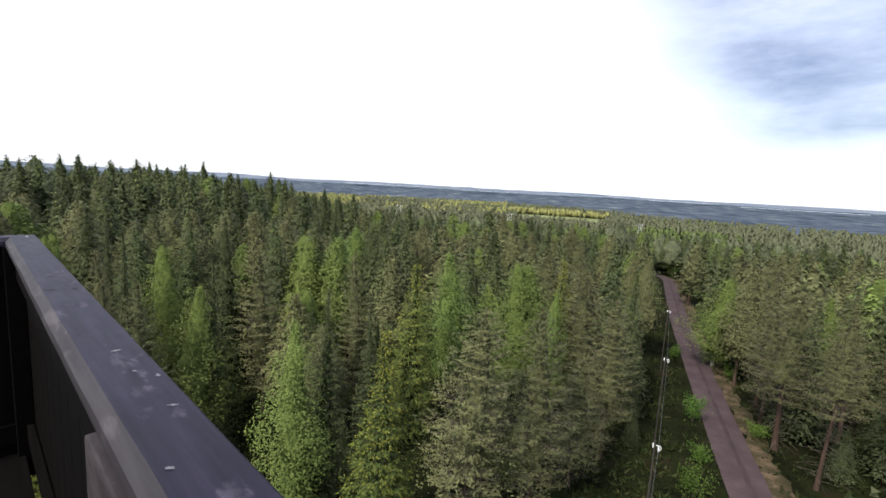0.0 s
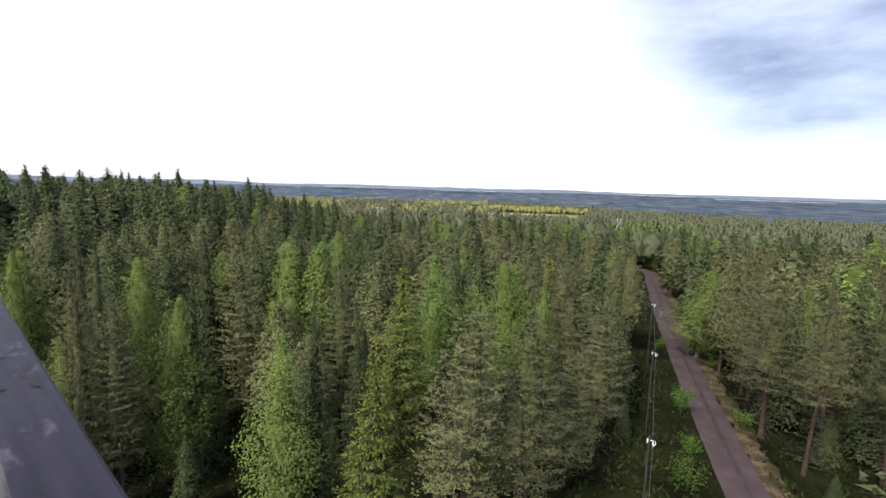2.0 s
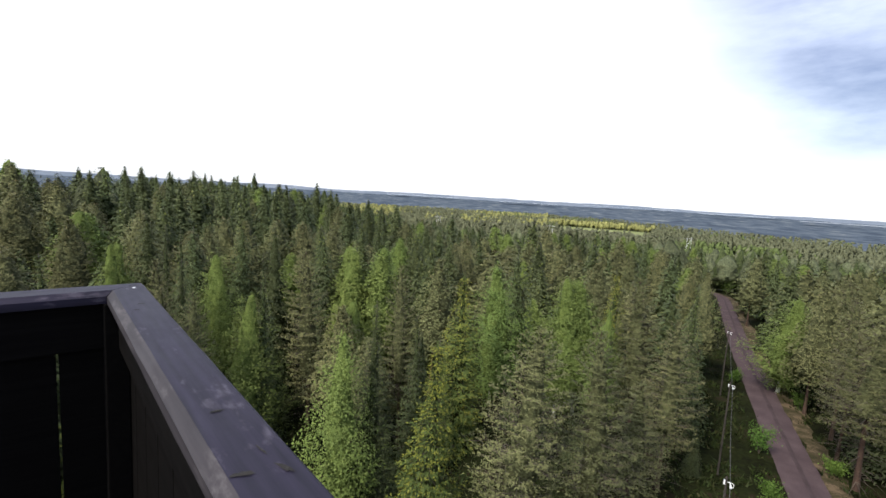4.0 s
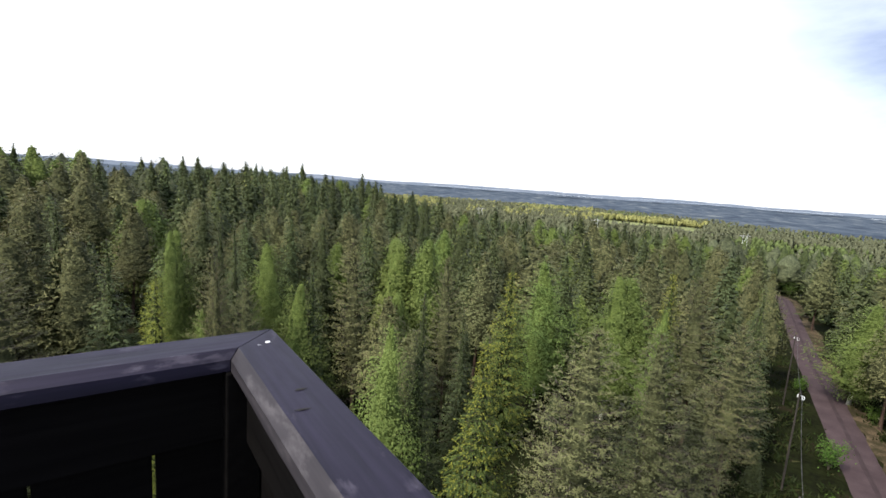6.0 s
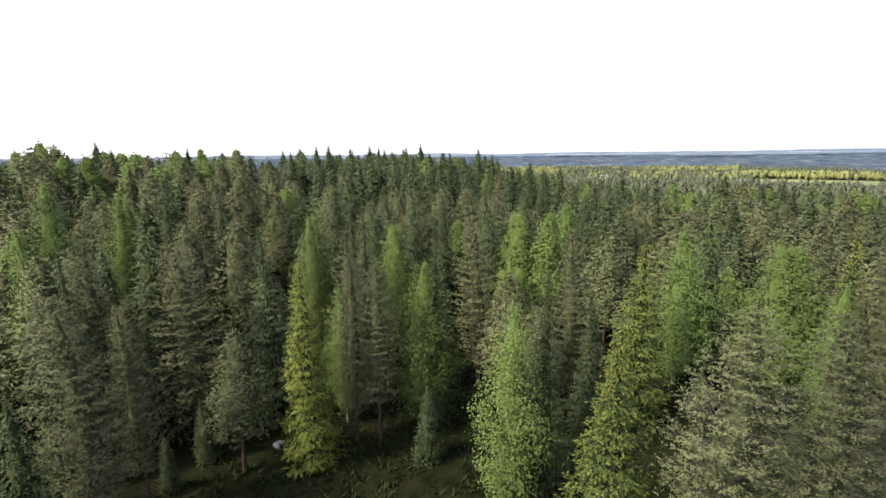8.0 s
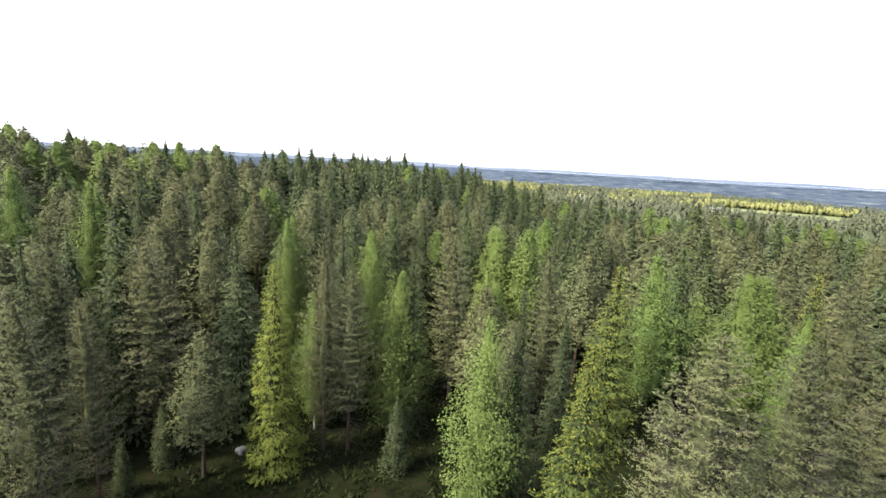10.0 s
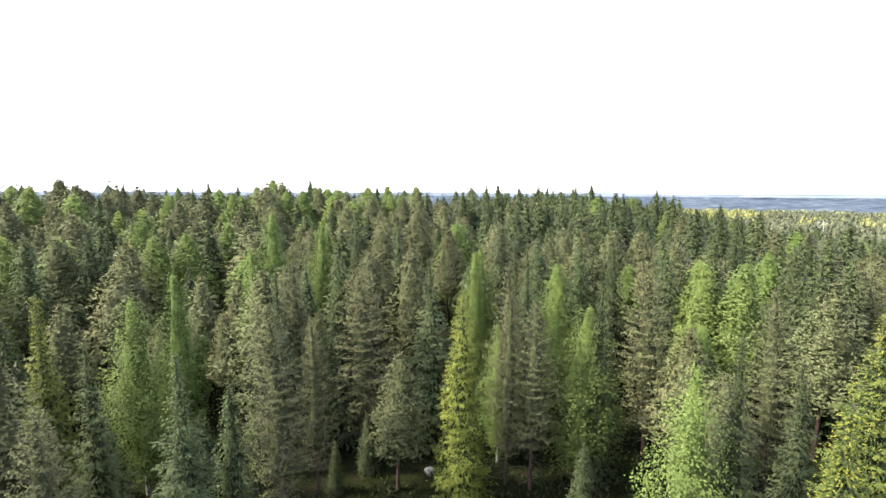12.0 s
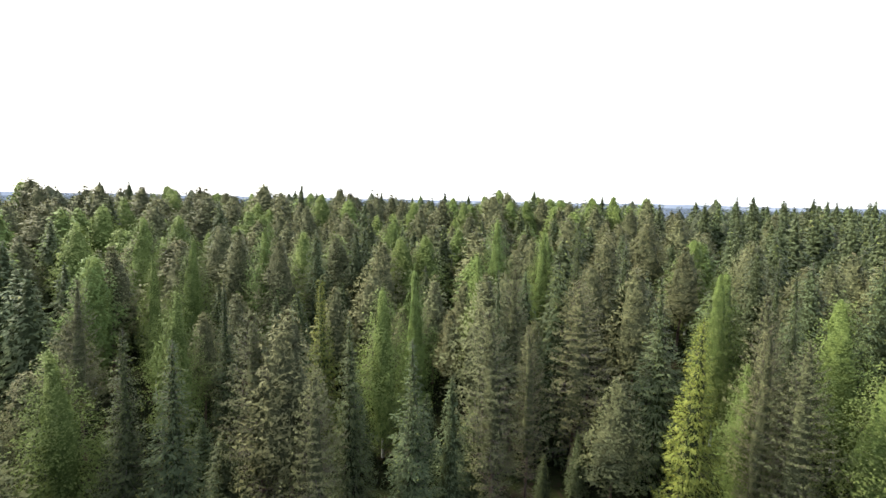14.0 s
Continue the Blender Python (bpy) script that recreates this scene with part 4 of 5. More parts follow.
FAR_SPRUCES = [
    (-39.9, 25.9, 15.8, 3.9), (4, 54.6, 15.8, 3.7), (-6.7, 57.5, 15.8, 2.8), (-32.5, 49, 15.8, 3.1),
    (-19.9, 55.5, 15.8, 3.4), (-25.6, 54.5, 15.8, 3.2), (-30.1, 54.6, 15.8, 3.4), (-22.1, 60.2, 15.8, 3.4),
    (-65.1, 4.9, 15.8, 3.8), (-41.2, 53.3, 15.8, 4.1), (-67.2, 10.4, 15.8, 3.2),
    (-10.2, 67.7, 15.8, 3.8), (-5.3, 69, 15.8, 3.8), (-19.5, 71.2, 15.8, 3.9), (-10.6, 73.3, 15.8, 3.6),
    (-56.8, 81.6, 16.5, 4), (-50.3, 93, 16.5, 4.6), (-45.4, 96.9, 15.8, 4), (-48.3, 97.1, 16.5, 4.6),
    (-59.8, 91.1, 16.5, 4.4), (-60.2, 94.7, 16.5, 4.6), (-42.4, 106.9, 15.8, 4.6), (-83.9, 78.7, 15.8, 4.2),
]
rnd = random.Random(5)
for i, (x, y, h, w) in enumerate(BIRCH_SPOTS):
    near_birch.set(i, x, y, h + hollow(x, y), w * (1.15 if i in (0, 4) else 1.38), rnd.uniform(0, 360), "fresh green birch with a white trunk in the forest" if h < 14 else "tall light green birch with small leaves among pines", "forest birches")
for i, (x, y, h, w) in enumerate(SPRUCE_SPOTS):
    fresh = i in (0, 3, 5, 14)
    (bright_spruce if fresh else near_spruce).set(i, x, y, h + hollow(x, y), w * (1.65 if i in (0, 3) else 1.6) + 0.4, rnd.uniform(0, 360), "yellow-green spruce with fresh pale shoots on drooping limbs" if fresh else "dark green spruce with drooping limbs and pale shoot tips", "forest spruces")
golden_spruce.set(0, -25.8, 28.1, 14.5 + hollow(-25.8, 28.1), 5.2, 40, "slender spruce covered in bright yellow-green fresh shoots", "forest spruces")
for i, (x, y, h, w) in enumerate(PINE_SPOTS):
    (tall_pine if x > 28 else near_pine).set(1 if w > 4.6 else i, x, y, h + hollow(x, y), w * 1.36, rnd.uniform(0, 360), "grey-green pine with a reddish trunk and pale candle shoots" if w > 4 else "slender grey-green pine with pale shoot tips", "forest pines")
NEAR_COUNT = len(BIRCH_SPOTS + SPRUCE_SPOTS + PINE_SPOTS)
SPOTS = [s[:2] for s in BIRCH_SPOTS + SPRUCE_SPOTS + PINE_SPOTS + CREST_SPRUCES + FAR_BIRCHES + FAR_PINES + FARTHER_PINES + FAR_SPRUCES] + [(-25.8, 28.1)]

mid_birch = Grove("birch_tree", [birch_parts(51 + i, cover=2600, spray=(0.28, 0.20), leaves=1700, leaf=0.22, limbs=44, limb=False, core=(14, 11), fill=0.58, spread=0.24, sharp=(0.74, 0.64, 0.70, 0.60)[i]) for i in range(4)])
mid_pine = Grove("pine_tree", [pine_parts(61 + i, step=0.54, cover=2600, spray=(0.30, 0.14), laterals=4.0, tuft=3, needle=0.24, nwide=0.10, base=0.24 + 0.03 * i, shoots=0.5, limb=False, core=(14, 11), fill=0.58, sharp=(0.66, 0.58, 0.72, 0.62)[i]) for i in range(4)])
mid_spruce = Grove("spruce_tree", [spruce_parts(71 + i, step=0.46, per=6, cover=2000, spray=(0.36, 0.15), gap=0.42, twig=0.36, twide=0.10, fresh=(0.8, 0.55, 0.35, 0.15)[i], tip_size=0.14, limb=False, second=0, core=(12, 9), fill=0.58, sharp=0.70) for i in range(4)])
small_birch = Grove("birch_tree", [birch_parts(55 + i, cover=900, spray=(0.52, 0.38), leaves=350, leaf=0.36, limbs=30, limb=False, core=(10, 8), fill=0.66, spread=0.30, sharp=(0.72, 0.62, 0.66)[i]) for i in range(3)], {"birch_mass": "birch_mass_small"})
small_pine = Grove("pine_tree", [pine_parts(65 + i, step=0.95, per=4, cover=950, spray=(0.54, 0.29), laterals=2.0, tuft=2, needle=0.40, nwide=0.16, base=0.22 + 0.04 * i, shoots=0.35, limb=False, core=(10, 8), fill=0.66, sharp=(0.66, 0.58, 0.72)[i]) for i in range(3)], {"pine_mass": "pine_mass_small"})
small_spruce = Grove("spruce_tree", [spruce_parts(75 + i, cover=850, spray=(0.62, 0.30), step=0.68, per=4, gap=0.9, twig=0.50, twide=0.17, fresh=(0.4, 0.2, 0.1)[i], tip_size=0.26, limb=False, second=0, core=(9, 7), fill=0.68, sharp=0.70) for i in range(3)], {"spruce_mass": "spruce_mass_small"})

POLES = [(13.0, 24.7), (20.5, 39.0), (29.3, 56.5)]


def free_spot(x, y, near, low=False, ahead=26):
    """Whether a wild tree may stand here: off the road, the line and the tower, not in front of a set tree."""
    off = np.hypot(*(ROAD_XY - (x, y)).T)
    k = int(off.argmin())
    if off[k] < (3.7 if low else 6.6 if x < ROAD_XY[k][0] and y > 55 else 5.2):
        return False
    r = math.hypot(x, y)
    d = np.dot((x, y), (0.464, 0.886))
    if 0 < d < 66 and r > 20 and abs(np.dot((x, y), (0.886, -0.464))) < 1.4:
        return False
    a = math.atan2(-x, y)
    for i, (sx, sy) in enumerate(SPOTS):
        if math.hypot(sx - x, sy - y) < near:
            return False
        sr = math.hypot(sx, sy)
        if i >= NEAR_COUNT or sr > 60:
            continue
        if low and sr < 38 and 0 < sr - r < 12 and abs(math.atan2(-sx, sy) - a) < 1.6 / r:
            return False
        if not low and 0 < sr - r < ahead and abs(math.atan2(-sx, sy) - a) < 2.7 / r:
            return False
    return True


cells = {}


def far_enough(x, y, gap):
    i, j = int(x // 4), int(y // 4)
    for di in (-1, 0, 1):
        for dj in (-1, 0, 1):
            for px, py in cells.get((i + di, j + dj), ()):
                if (px - x) ** 2 + (py - y) ** 2 < gap * gap:
                    return False
    cells.setdefault((i, j), []).append((x, y))
    return True


def kind_at(x, y, u):
    """Which tree grows here: stands of spruce on the crest, pines and birches in patches elsewhere."""
    r, a = math.hypot(x, y), math.degrees(math.atan2(-x, y))
    patch = noise.noise((x * 0.025, y * 0.025, 8))
    if 8 < a < 40 and r > 78:
        s, b = 0.80, 0.06
    else:
        s, b = (0.30 if a < 42 or r < 90 else 0.10) - 0.15 * patch, (0.20 if r < 74 else 0.24) + 0.30 * patch
    return "spruce" if u < s else ("birch" if u < s + b else "pine")


counts = {"spruce": 0, "birch": 0, "pine": 0}
far_trees = {"spruce": [], "birch": [], "pine": []}
tries = []
for _ in range(60000):
    a, q = rnd.uniform(-52, 122), rnd.random()
    r = math.sqrt(20 ** 2 + q * (460 ** 2 - 20 ** 2))
    tries.append((r, a))
for _ in range(900):       # unseen trees behind the tower, added to shade the ground
    tries.append((math.sqrt(rnd.uniform(13 ** 2, 42 ** 2)), rnd.uniform(122, 308)))
tries.sort()
LOOKS = {"birch": ("light green birch among the pines of the forest", "forest birches"),
         "pine": ("grey-green pine with a reddish trunk in the forest", "forest pines"),
         "spruce": ("dark pointed spruce standing in the forest", "forest spruces")}
SPREAD = {"birch": 0.46, "pine": 0.50, "spruce": 0.46}      # a crown's width by its height, widened to fit the camera's view
MID = {"birch": mid_birch, "pine": mid_pine, "spruce": mid_spruce}
SMALL = {"birch": small_birch, "pine": small_pine, "spruce": small_spruce}
for kind, some in (("birch", FAR_BIRCHES), ("pine", FAR_PINES), ("pine", FARTHER_PINES), ("spruce", FAR_SPRUCES), ("spruce", CREST_SPRUCES)):
    for x, y, h, w in some:
        r = math.hypot(x, y)
        counts[kind] += 1
        far_enough(x, y, 0)
        (MID if r < 92 else SMALL)[kind].set(rnd.randrange(4), x, y, h + hollow(x, y), max(w, h * SPREAD[kind] * rnd.uniform(0.9, 1.1)) if x < 20 else w, rnd.uniform(0, 360), *LOOKS[kind])
for r, a in tries:
    if a > 12 and r > 215 or a > 42 and r > 165:
        continue
    x, y = -r * math.sin(radians(a)), r * math.cos(radians(a))
    back = not -52 <= a <= 122
    low = r < 50 and not back
    sight = abs(x * 0.690 + y * 0.723) < 2.0 and r < 44     # kept clear of trees so that the camera sees the boulder
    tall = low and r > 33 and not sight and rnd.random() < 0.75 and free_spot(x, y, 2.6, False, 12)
    if not far_enough(x, y, 3.1 if low else 5.2 if back else (4.4 if r < 64 else 5.6)):
        continue
    if r < 190 and not free_spot(x, y, 1.9 if low else 2.6, low, 26 if low else 9):
        continue
    kind = kind_at(x, y, rnd.random())
    h = rnd.uniform(12.0, 15.2) + (1.3 if kind == "spruce" else 0) + 1.2 * smooth01(80, 150, r) * smooth01(5, 40, a) + (rnd.random() < 0.2) * rnd.uniform(0.5, 2.4 if a < 42 else 1.0)
    if tall:
        h, kind = rnd.uniform(7.5, 11.0), "spruce" if rnd.random() < 0.55 else "pine"
    elif low:
        h = min(22 - 0.34 * r, 9.0) * rnd.uniform(0.35, 0.85)
        kind = "spruce"
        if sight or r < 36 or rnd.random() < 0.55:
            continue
    elif not back:
        h *= rnd.uniform(0.60, 0.86) if r < 66 else rnd.uniform(0.74, 1.03) if r < 115 else rnd.uniform(0.92, 1.08)
    w = h * SPREAD[kind] * rnd.uniform(0.85, 1.2) * (1.3 if low and not tall else 1.05)
    h += hollow(x, y) * (0.5 if low and not tall else 1)
    turn = rnd.uniform(0, 360)
    if r < 150 and counts[kind] < 290:
        counts[kind] += 1
        (SMALL if r > 56 or back else MID)[kind].set(rnd.randrange(4), x, y, h, w, turn, "young low %s in the forest's understorey" % kind if low and not tall else LOOKS[kind][0], LOOKS[kind][1])
    else:
        far_trees[kind].append((x, y, ground_z(x, y) - 0.1, h, w, radians(turn)))


def far_model(kind, seed, rich):
    """A far tree: a lumpy crown, tiered for a spruce, under many sprays that break its outline. One metre high and wide."""
    rng = np.random.RandomState(seed)
    low = {"spruce": 0.12, "pine": 0.28, "birch": 0.2}[kind]
    path = [(0, 0, H0 * i / 8) for i in range(9)]
    if kind == "spruce":
        rad = lambda u: W0 / 2 * 1.05 * (1 - u) ** 0.72
    else:
        rad = lambda u: W0 / 2 * (min(1.0, (1.0 - u) / 0.50) ** 0.62 if u < 1 else 0)
    cv, cf, _ = inner_crown(path, low, 0.90 if rich else 0.94, lambda u: rad(u) * (0.62 if rich else 0.80), rng, 5, 6, "", kind == "spruce", 1.3)
    n = (200 if kind == "spruce" else 260) if rich else (28 if kind == "spruce" else 40)
    size = 0.62 if rich else 0.85
    u = rng.power(1.7, n) * 0.985
    a = rng.uniform(0, 6.283, n)
    r = np.array([rad(q) for q in u]) * rng.uniform(0.15, 1.0, n) ** 0.7
    c = np.stack([np.cos(a) * r, np.sin(a) * r, H0 * (low + (0.96 - low) * u)], 1)
    way = np.stack([np.cos(a), np.sin(a), np.full(n, -0.3 if kind == "spruce" else 0.5)], 1) + rng.normal(0, 0.35, (n, 3))
    dv, df = darts(c, way, size * (1.05 - 0.70 * u), size * 0.62 * (1.05 - 0.70 * u), rng, np.stack([np.cos(a), np.sin(a), np.full(n, 0.8)], 1))
    vs, fs = np.concatenate([cv, dv]), np.concatenate([cf, df + len(cv)])
    return vs / [W0, W0, H0], fs, soft_normals(vs, fs, 0.5)


def plant(name, models, rows, material, label):
    """Many trees joined into one stand."""
    out, faces, way, off = [], [], [], 0
    for i, (x, y, z, h, w, t) in enumerate(rows):
        v, f, m = models[i % len(models)]
        c, s = math.cos(t), math.sin(t)
        out.append(np.stack([(v[:, 0] * c - v[:, 1] * s) * w + x, (v[:, 0] * s + v[:, 1] * c) * w + y, v[:, 2] * h + z], 1))
        way.append(np.stack([m[:, 0] * c - m[:, 1] * s, m[:, 0] * s + m[:, 1] * c, m[:, 2]], 1))
        faces.append(f + off)
        off += len(v)
    me = set_normals(mesh_of(name, np.concatenate(out), np.concatenate(faces), material), np.concatenate(way))
    return tagged(new(name, me), label, "forest", kind="stuff")


for kind in ("spruce", "pine", "birch"):
    for name, rich in (("skyline", True), ("distant", False)):
        some = [row for row in far_trees[kind] if (math.hypot(row[0], row[1]) < 180) == rich]
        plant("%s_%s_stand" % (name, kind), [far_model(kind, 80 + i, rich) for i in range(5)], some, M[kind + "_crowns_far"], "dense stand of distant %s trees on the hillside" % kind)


def valley_clump(seed):
    """A tree far down the valley: two ragged tufts and a few loose sprays. One metre high and wide."""
    rng = np.random.RandomState(seed)
    body = lobes(np.array([[0.05, 0, 0.70], [-0.06, 0.04, 0.40]]), np.array([0.27, 0.40]), 1.05, rng, 0.3, (OCT, OCT_FACES))
    a = rng.uniform(0, 6.283, 4)
    c = np.stack([np.cos(a) * 0.2, np.sin(a) * 0.2, rng.uniform(0.45, 0.9, 4)], 1)
    vs, fs = joined(body, darts(c, np.stack([np.cos(a), np.sin(a), np.full(4, 0.7)], 1), 0.28, 0.22, rng))
    return vs, fs, soft_normals(vs * 5, fs, 0.4)


rows = {"dark": [], "light": [], "sunny": []}
for _ in range(15000):
    a = rnd.uniform(-52, 26)
    r = math.sqrt(440 ** 2 + rnd.random() * (1900 ** 2 - 440 ** 2))
    x, y = -r * math.sin(radians(a)), r * math.cos(radians(a))
    if r > valley_edge(a) or r > valley_edge(a) - 300 and rnd.random() < 0.4:
        continue
    if 1010 < r < 1250 and -19.7 < a < -9.3 or 1325 < r < 1425 and 3.5 < a < 17.5:
        continue
    patch = noise.noise((x * 0.004, y * 0.004, 3)) + 0.35 * noise.noise((x * 0.02, y * 0.02, 5))
    # Sunny trees stand where sunlight is painted into the crowns' colour.
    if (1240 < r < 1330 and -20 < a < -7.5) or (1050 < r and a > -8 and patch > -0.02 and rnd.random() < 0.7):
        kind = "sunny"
    else:
        kind = "light" if patch + rnd.gauss(0, 0.15) > 0.38 else "dark"
    h = rnd.uniform(10, 16) + (4 if kind == "sunny" and a < -7.5 else 0)
    rows[kind].append((x, y, ground_z(x, y) - 0.5, h, h * rnd.uniform(0.5, 0.85), rnd.uniform(0, 6.28)))
clumps = [valley_clump(90 + i) for i in range(6)]
plant("valley_pine_woods", clumps, rows["dark"], M["hazed_pine_crowns_far"], "pine woods far down the valley, dulled with painted haze")
plant("valley_birch_woods", clumps, rows["light"], M["birch_crowns_far"], "green leafy woods far down the valley")
plant("sunlit_woods", clumps, rows["sunny"], M["sunny_crowns_far"], "yellow-green woods beyond the valley with sunlight painted in")

# ------------------------------------------------------------------ undergrowth, shrubs, stone
rng = np.random.RandomState(7)
spots = []
while len(spots) < 8500:
    r, a = math.sqrt(rng.uniform(14 ** 2, 85 ** 2)), radians(rng.uniform(-52, 118))
    x, y = -r * math.sin(a), r * math.cos(a)
    if np.hypot(*(ROAD_XY - (x, y)).T).min() > 2.3 and noise.noise((x * 0.3, y * 0.3, 1)) > -0.3:
        spots.append((x, y, ground_z(x, y)))
spots = np.array(spots)
c = np.repeat(spots, 7, 0) + rng.normal(0, 1, (len(spots) * 7, 3)) * [0.35, 0.35, 0.0]
w = rng.normal(size=c.shape) * [0.7, 0.7, 0.2] + [0, 0, 0.8]
vs, fs = darts(c, w, rng.uniform(0.2, 0.75, len(c)), 0.2, rng)
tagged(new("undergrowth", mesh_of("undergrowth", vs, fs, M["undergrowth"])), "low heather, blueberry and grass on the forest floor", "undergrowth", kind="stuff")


def shrub(x, y, h, w, seed):
    """A young leafy shrub: thin stems and a loose crown of leaves."""
    rng = np.random.RandomState(seed)
    root = new("shrub")
    stems, cen = [], []
    for i in range(9):
        a, L = rng.uniform(0, 6.283), rng.uniform(0.3, 1) * w / 2
        tip = np.array([math.cos(a) * L, math.sin(a) * L, h * rng.uniform(0.55, 1.0)])
        stems.append(tube([(0, 0, 0), tip * [0.4, 0.4, 0.55], tip], [0.02, 0.012, 0.005], 4))
        cen += [tip, tip * [0.7, 0.7, 0.75], tip * [0.5, 0.5, 0.5]]
    sv, sf = join_tubes(stems)
    part("stems", mesh_of("shrub_stems", sv, sf, M["twig"]), None, root)
    n = 1100
    p = np.array(cen)[rng.randint(0, len(cen), n)] + rng.normal(size=(n, 3)) * [w * 0.11, w * 0.11, h * 0.11]
    p[:, 2] = np.maximum(p[:, 2], 0.08)
    lv, lf = blades(p, rng.normal(size=(n, 3)), 0.14 * rng.uniform(0.7, 1.4, n), 0.10, rng)
    part("leaves", mesh_of("shrub_leaves", lv, lf, M["shrub_leaf"]), None, root)
    root.location = (x, y, ground_z(x, y) - 0.03)
    return tagged(root, "leafy green shrub beside the gravel road", "shrub", "roadside shrubs")


for i, (x, y, h, w) in enumerate(((19.8, 31.2, 2.6, 2.6), (26.2, 43.2, 2.8, 2.2), (23.0, 36.0, 1.6, 1.8), (33.5, 61.5, 1.8, 1.9), (31.0, 40.5, 1.5, 2.0), (37.5, 55.0, 1.6, 1.8), (78.2, 150.5, 5.0, 5.0))):
    shrub(x, y, h, w, 300 + i)


def boulder(x, y, size):
    bm = bmesh.new()
    bmesh.ops.create_icosphere(bm, subdivisions=3, radius=size)
    for v in bm.verts:
        v.co *= 1 + 0.28 * noise.noise(v.co * 3.1) + 0.10 * noise.noise(v.co * 8)
        v.co.z *= 0.75
    ob = part("boulder", bm, M["stone"], None)
    ob.location = (x, y, ground_z(x, y) + size * 0.4)
    return tagged(ob, "pale grey boulder lying on the forest floor", "boulder")


boulder(-30.0, 28.6, 0.44)


# ------------------------------------------------------------------ the overhead line beside the road
def pole_top(x, y):
    return Vector((x, y, ground_z(x, y) + 8.0))


def utility_pole(x, y, turn):
    root = new("utility_pole")
    v, f = tube([(0, 0, -0.3), (0, 0, 3), (0.01, 0, 6), (0.01, 0, 8.12)], [0.080, 0.072, 0.062, 0.052], 10)
    me = mesh_of("pole_shaft", v + [(0.01, 0, 8.16)], f, M["pole"], True)
    part("shaft", me, None, root)
    bm = bmesh.new()
    bmesh.ops.create_cone(bm, segments=10, radius1=0.07, radius2=0.02, depth=0.07, cap_ends=True, matrix=Matrix.Translation((0.01, 0, 8.15)))
    part("cap", bm, M["pole"], root)
    hv, hf = tube([(0.07, 0, 7.9), (0.30, 0, 7.9), (0.37, 0, 7.80), (0.33, 0, 7.66), (0.22, 0, 7.66)], [0.022] * 5, 6)
    part("hook", mesh_of("hook", hv, hf, M["metal"], True), None, root, "bright galvanised hook")
    cv, cf = tube([(0.22, -0.28, 7.70), (0.24, -0.1, 7.64), (0.24, 0.1, 7.64), (0.22, 0.28, 7.70)], [0.035, 0.055, 0.055, 0.035], 8)
    part("clamp", mesh_of("clamp", cv, cf, M["metal"], True), None, root, "pale metal cable clamp")
    bm = box_bm(-0.11, -0.04, -0.10, 0.10, 7.75, 7.95, 0.01)
    part("bracket", bm, M["metal"], root)
    root.matrix_basis = pose(x, y, ground_z(x, y), 0, 0, turn)
    return tagged(root, "weathered wooden pole with a metal hook beside the road", "utility pole", "poles of the overhead line")


for x, y in POLES:
    utility_pole(x, y, -27.6)


def overhead_cable():
    """A bundled cable that sags from pole to pole and ends on the tower's side."""
    ends = [Vector((-0.14, 0.28, 7.2))] + [pole_top(x, y) + Vector((0.2, -0.1, -0.36)) for x, y in POLES]
    root = new("overhead_cable")
    for a, b in zip(ends, ends[1:]):
        some = []
        for ph in (0.0, 2.1, 4.2):
            pts, n = [], 90
            for i in range(n + 1):
                s = i / n
                q = a.lerp(b, s)
                q.z -= 0.55 * 4 * s * (1 - s)
                tw = ph + s * (b - a).length * 5.0
                pts.append(q + Vector((math.cos(tw), 0.0, math.sin(tw))) * 0.012)
            some.append(tube(pts, [0.010] * (n + 1), 4))
        v, f = join_tubes(some)
        part("span", mesh_of("cable_span", v, f, M["cable"], True), None, root)
    tagged(root, "twisted bundle cable strung between wooden poles", "cable")


overhead_cable()


def pylon(x, y, h):
    """A far lattice mast of the power line."""
    root = new("pylon")
    z0 = ground_z(x, y)
    some = []
    for sx in (-4.0, 4.0):
        some.append(tube([(sx * 1.2, 0, 0), (sx * 0.8, 0, h)], [0.24, 0.15], 5))
    part("legs", mesh_of("pylon_legs", *join_tubes(some), M["metal"]), None, root)
    v, f = tube([(-8.5, 0, h * 0.9), (8.5, 0, h * 0.9)], [0.2, 0.2], 5)
    part("crossarm", mesh_of("pylon_arm", v, f, M["metal"]), None, root)
    v, f = tube([(-4, 0, h * 0.5), (3.5, 0, h * 0.88)], [0.15, 0.15], 4)
    part("brace", mesh_of("pylon_brace", v, f, M["metal"]), None, root)
    root.matrix_basis = pose(x, y, z0 - 0.5, 0, 0, 25)
    return tagged(root, "pale steel power line mast rising from the valley woods", "pylon", "power line masts")


PYLONS = [(285, 655), (110, 745), (-80, 842)]
for x, y in PYLONS:
    pylon(x, y, 27)
root = new("power_line")
for (ax, ay), (bx, by) in zip(PYLONS, PYLONS[1:]):
    for off in (-7.5, 0, 7.5):
        pts = []
        for i in range(21):
            s = i / 20
            x, y = ax + (bx - ax) * s + off * 0.4, ay + (by - ay) * s + off * 0.9
            za, zb = ground_z(ax, ay) + 24, ground_z(bx, by) + 24
            pts.append((x, y, za + (zb - za) * s - 2.2 * 4 * s * (1 - s)))
        v, f = tube(pts, [0.06] * 21, 3)
        part("wire", mesh_of("line_wire", v, f, M["cable"]), None, root)
tagged(root, "thin grey wires of a power line across the valley", "power line")


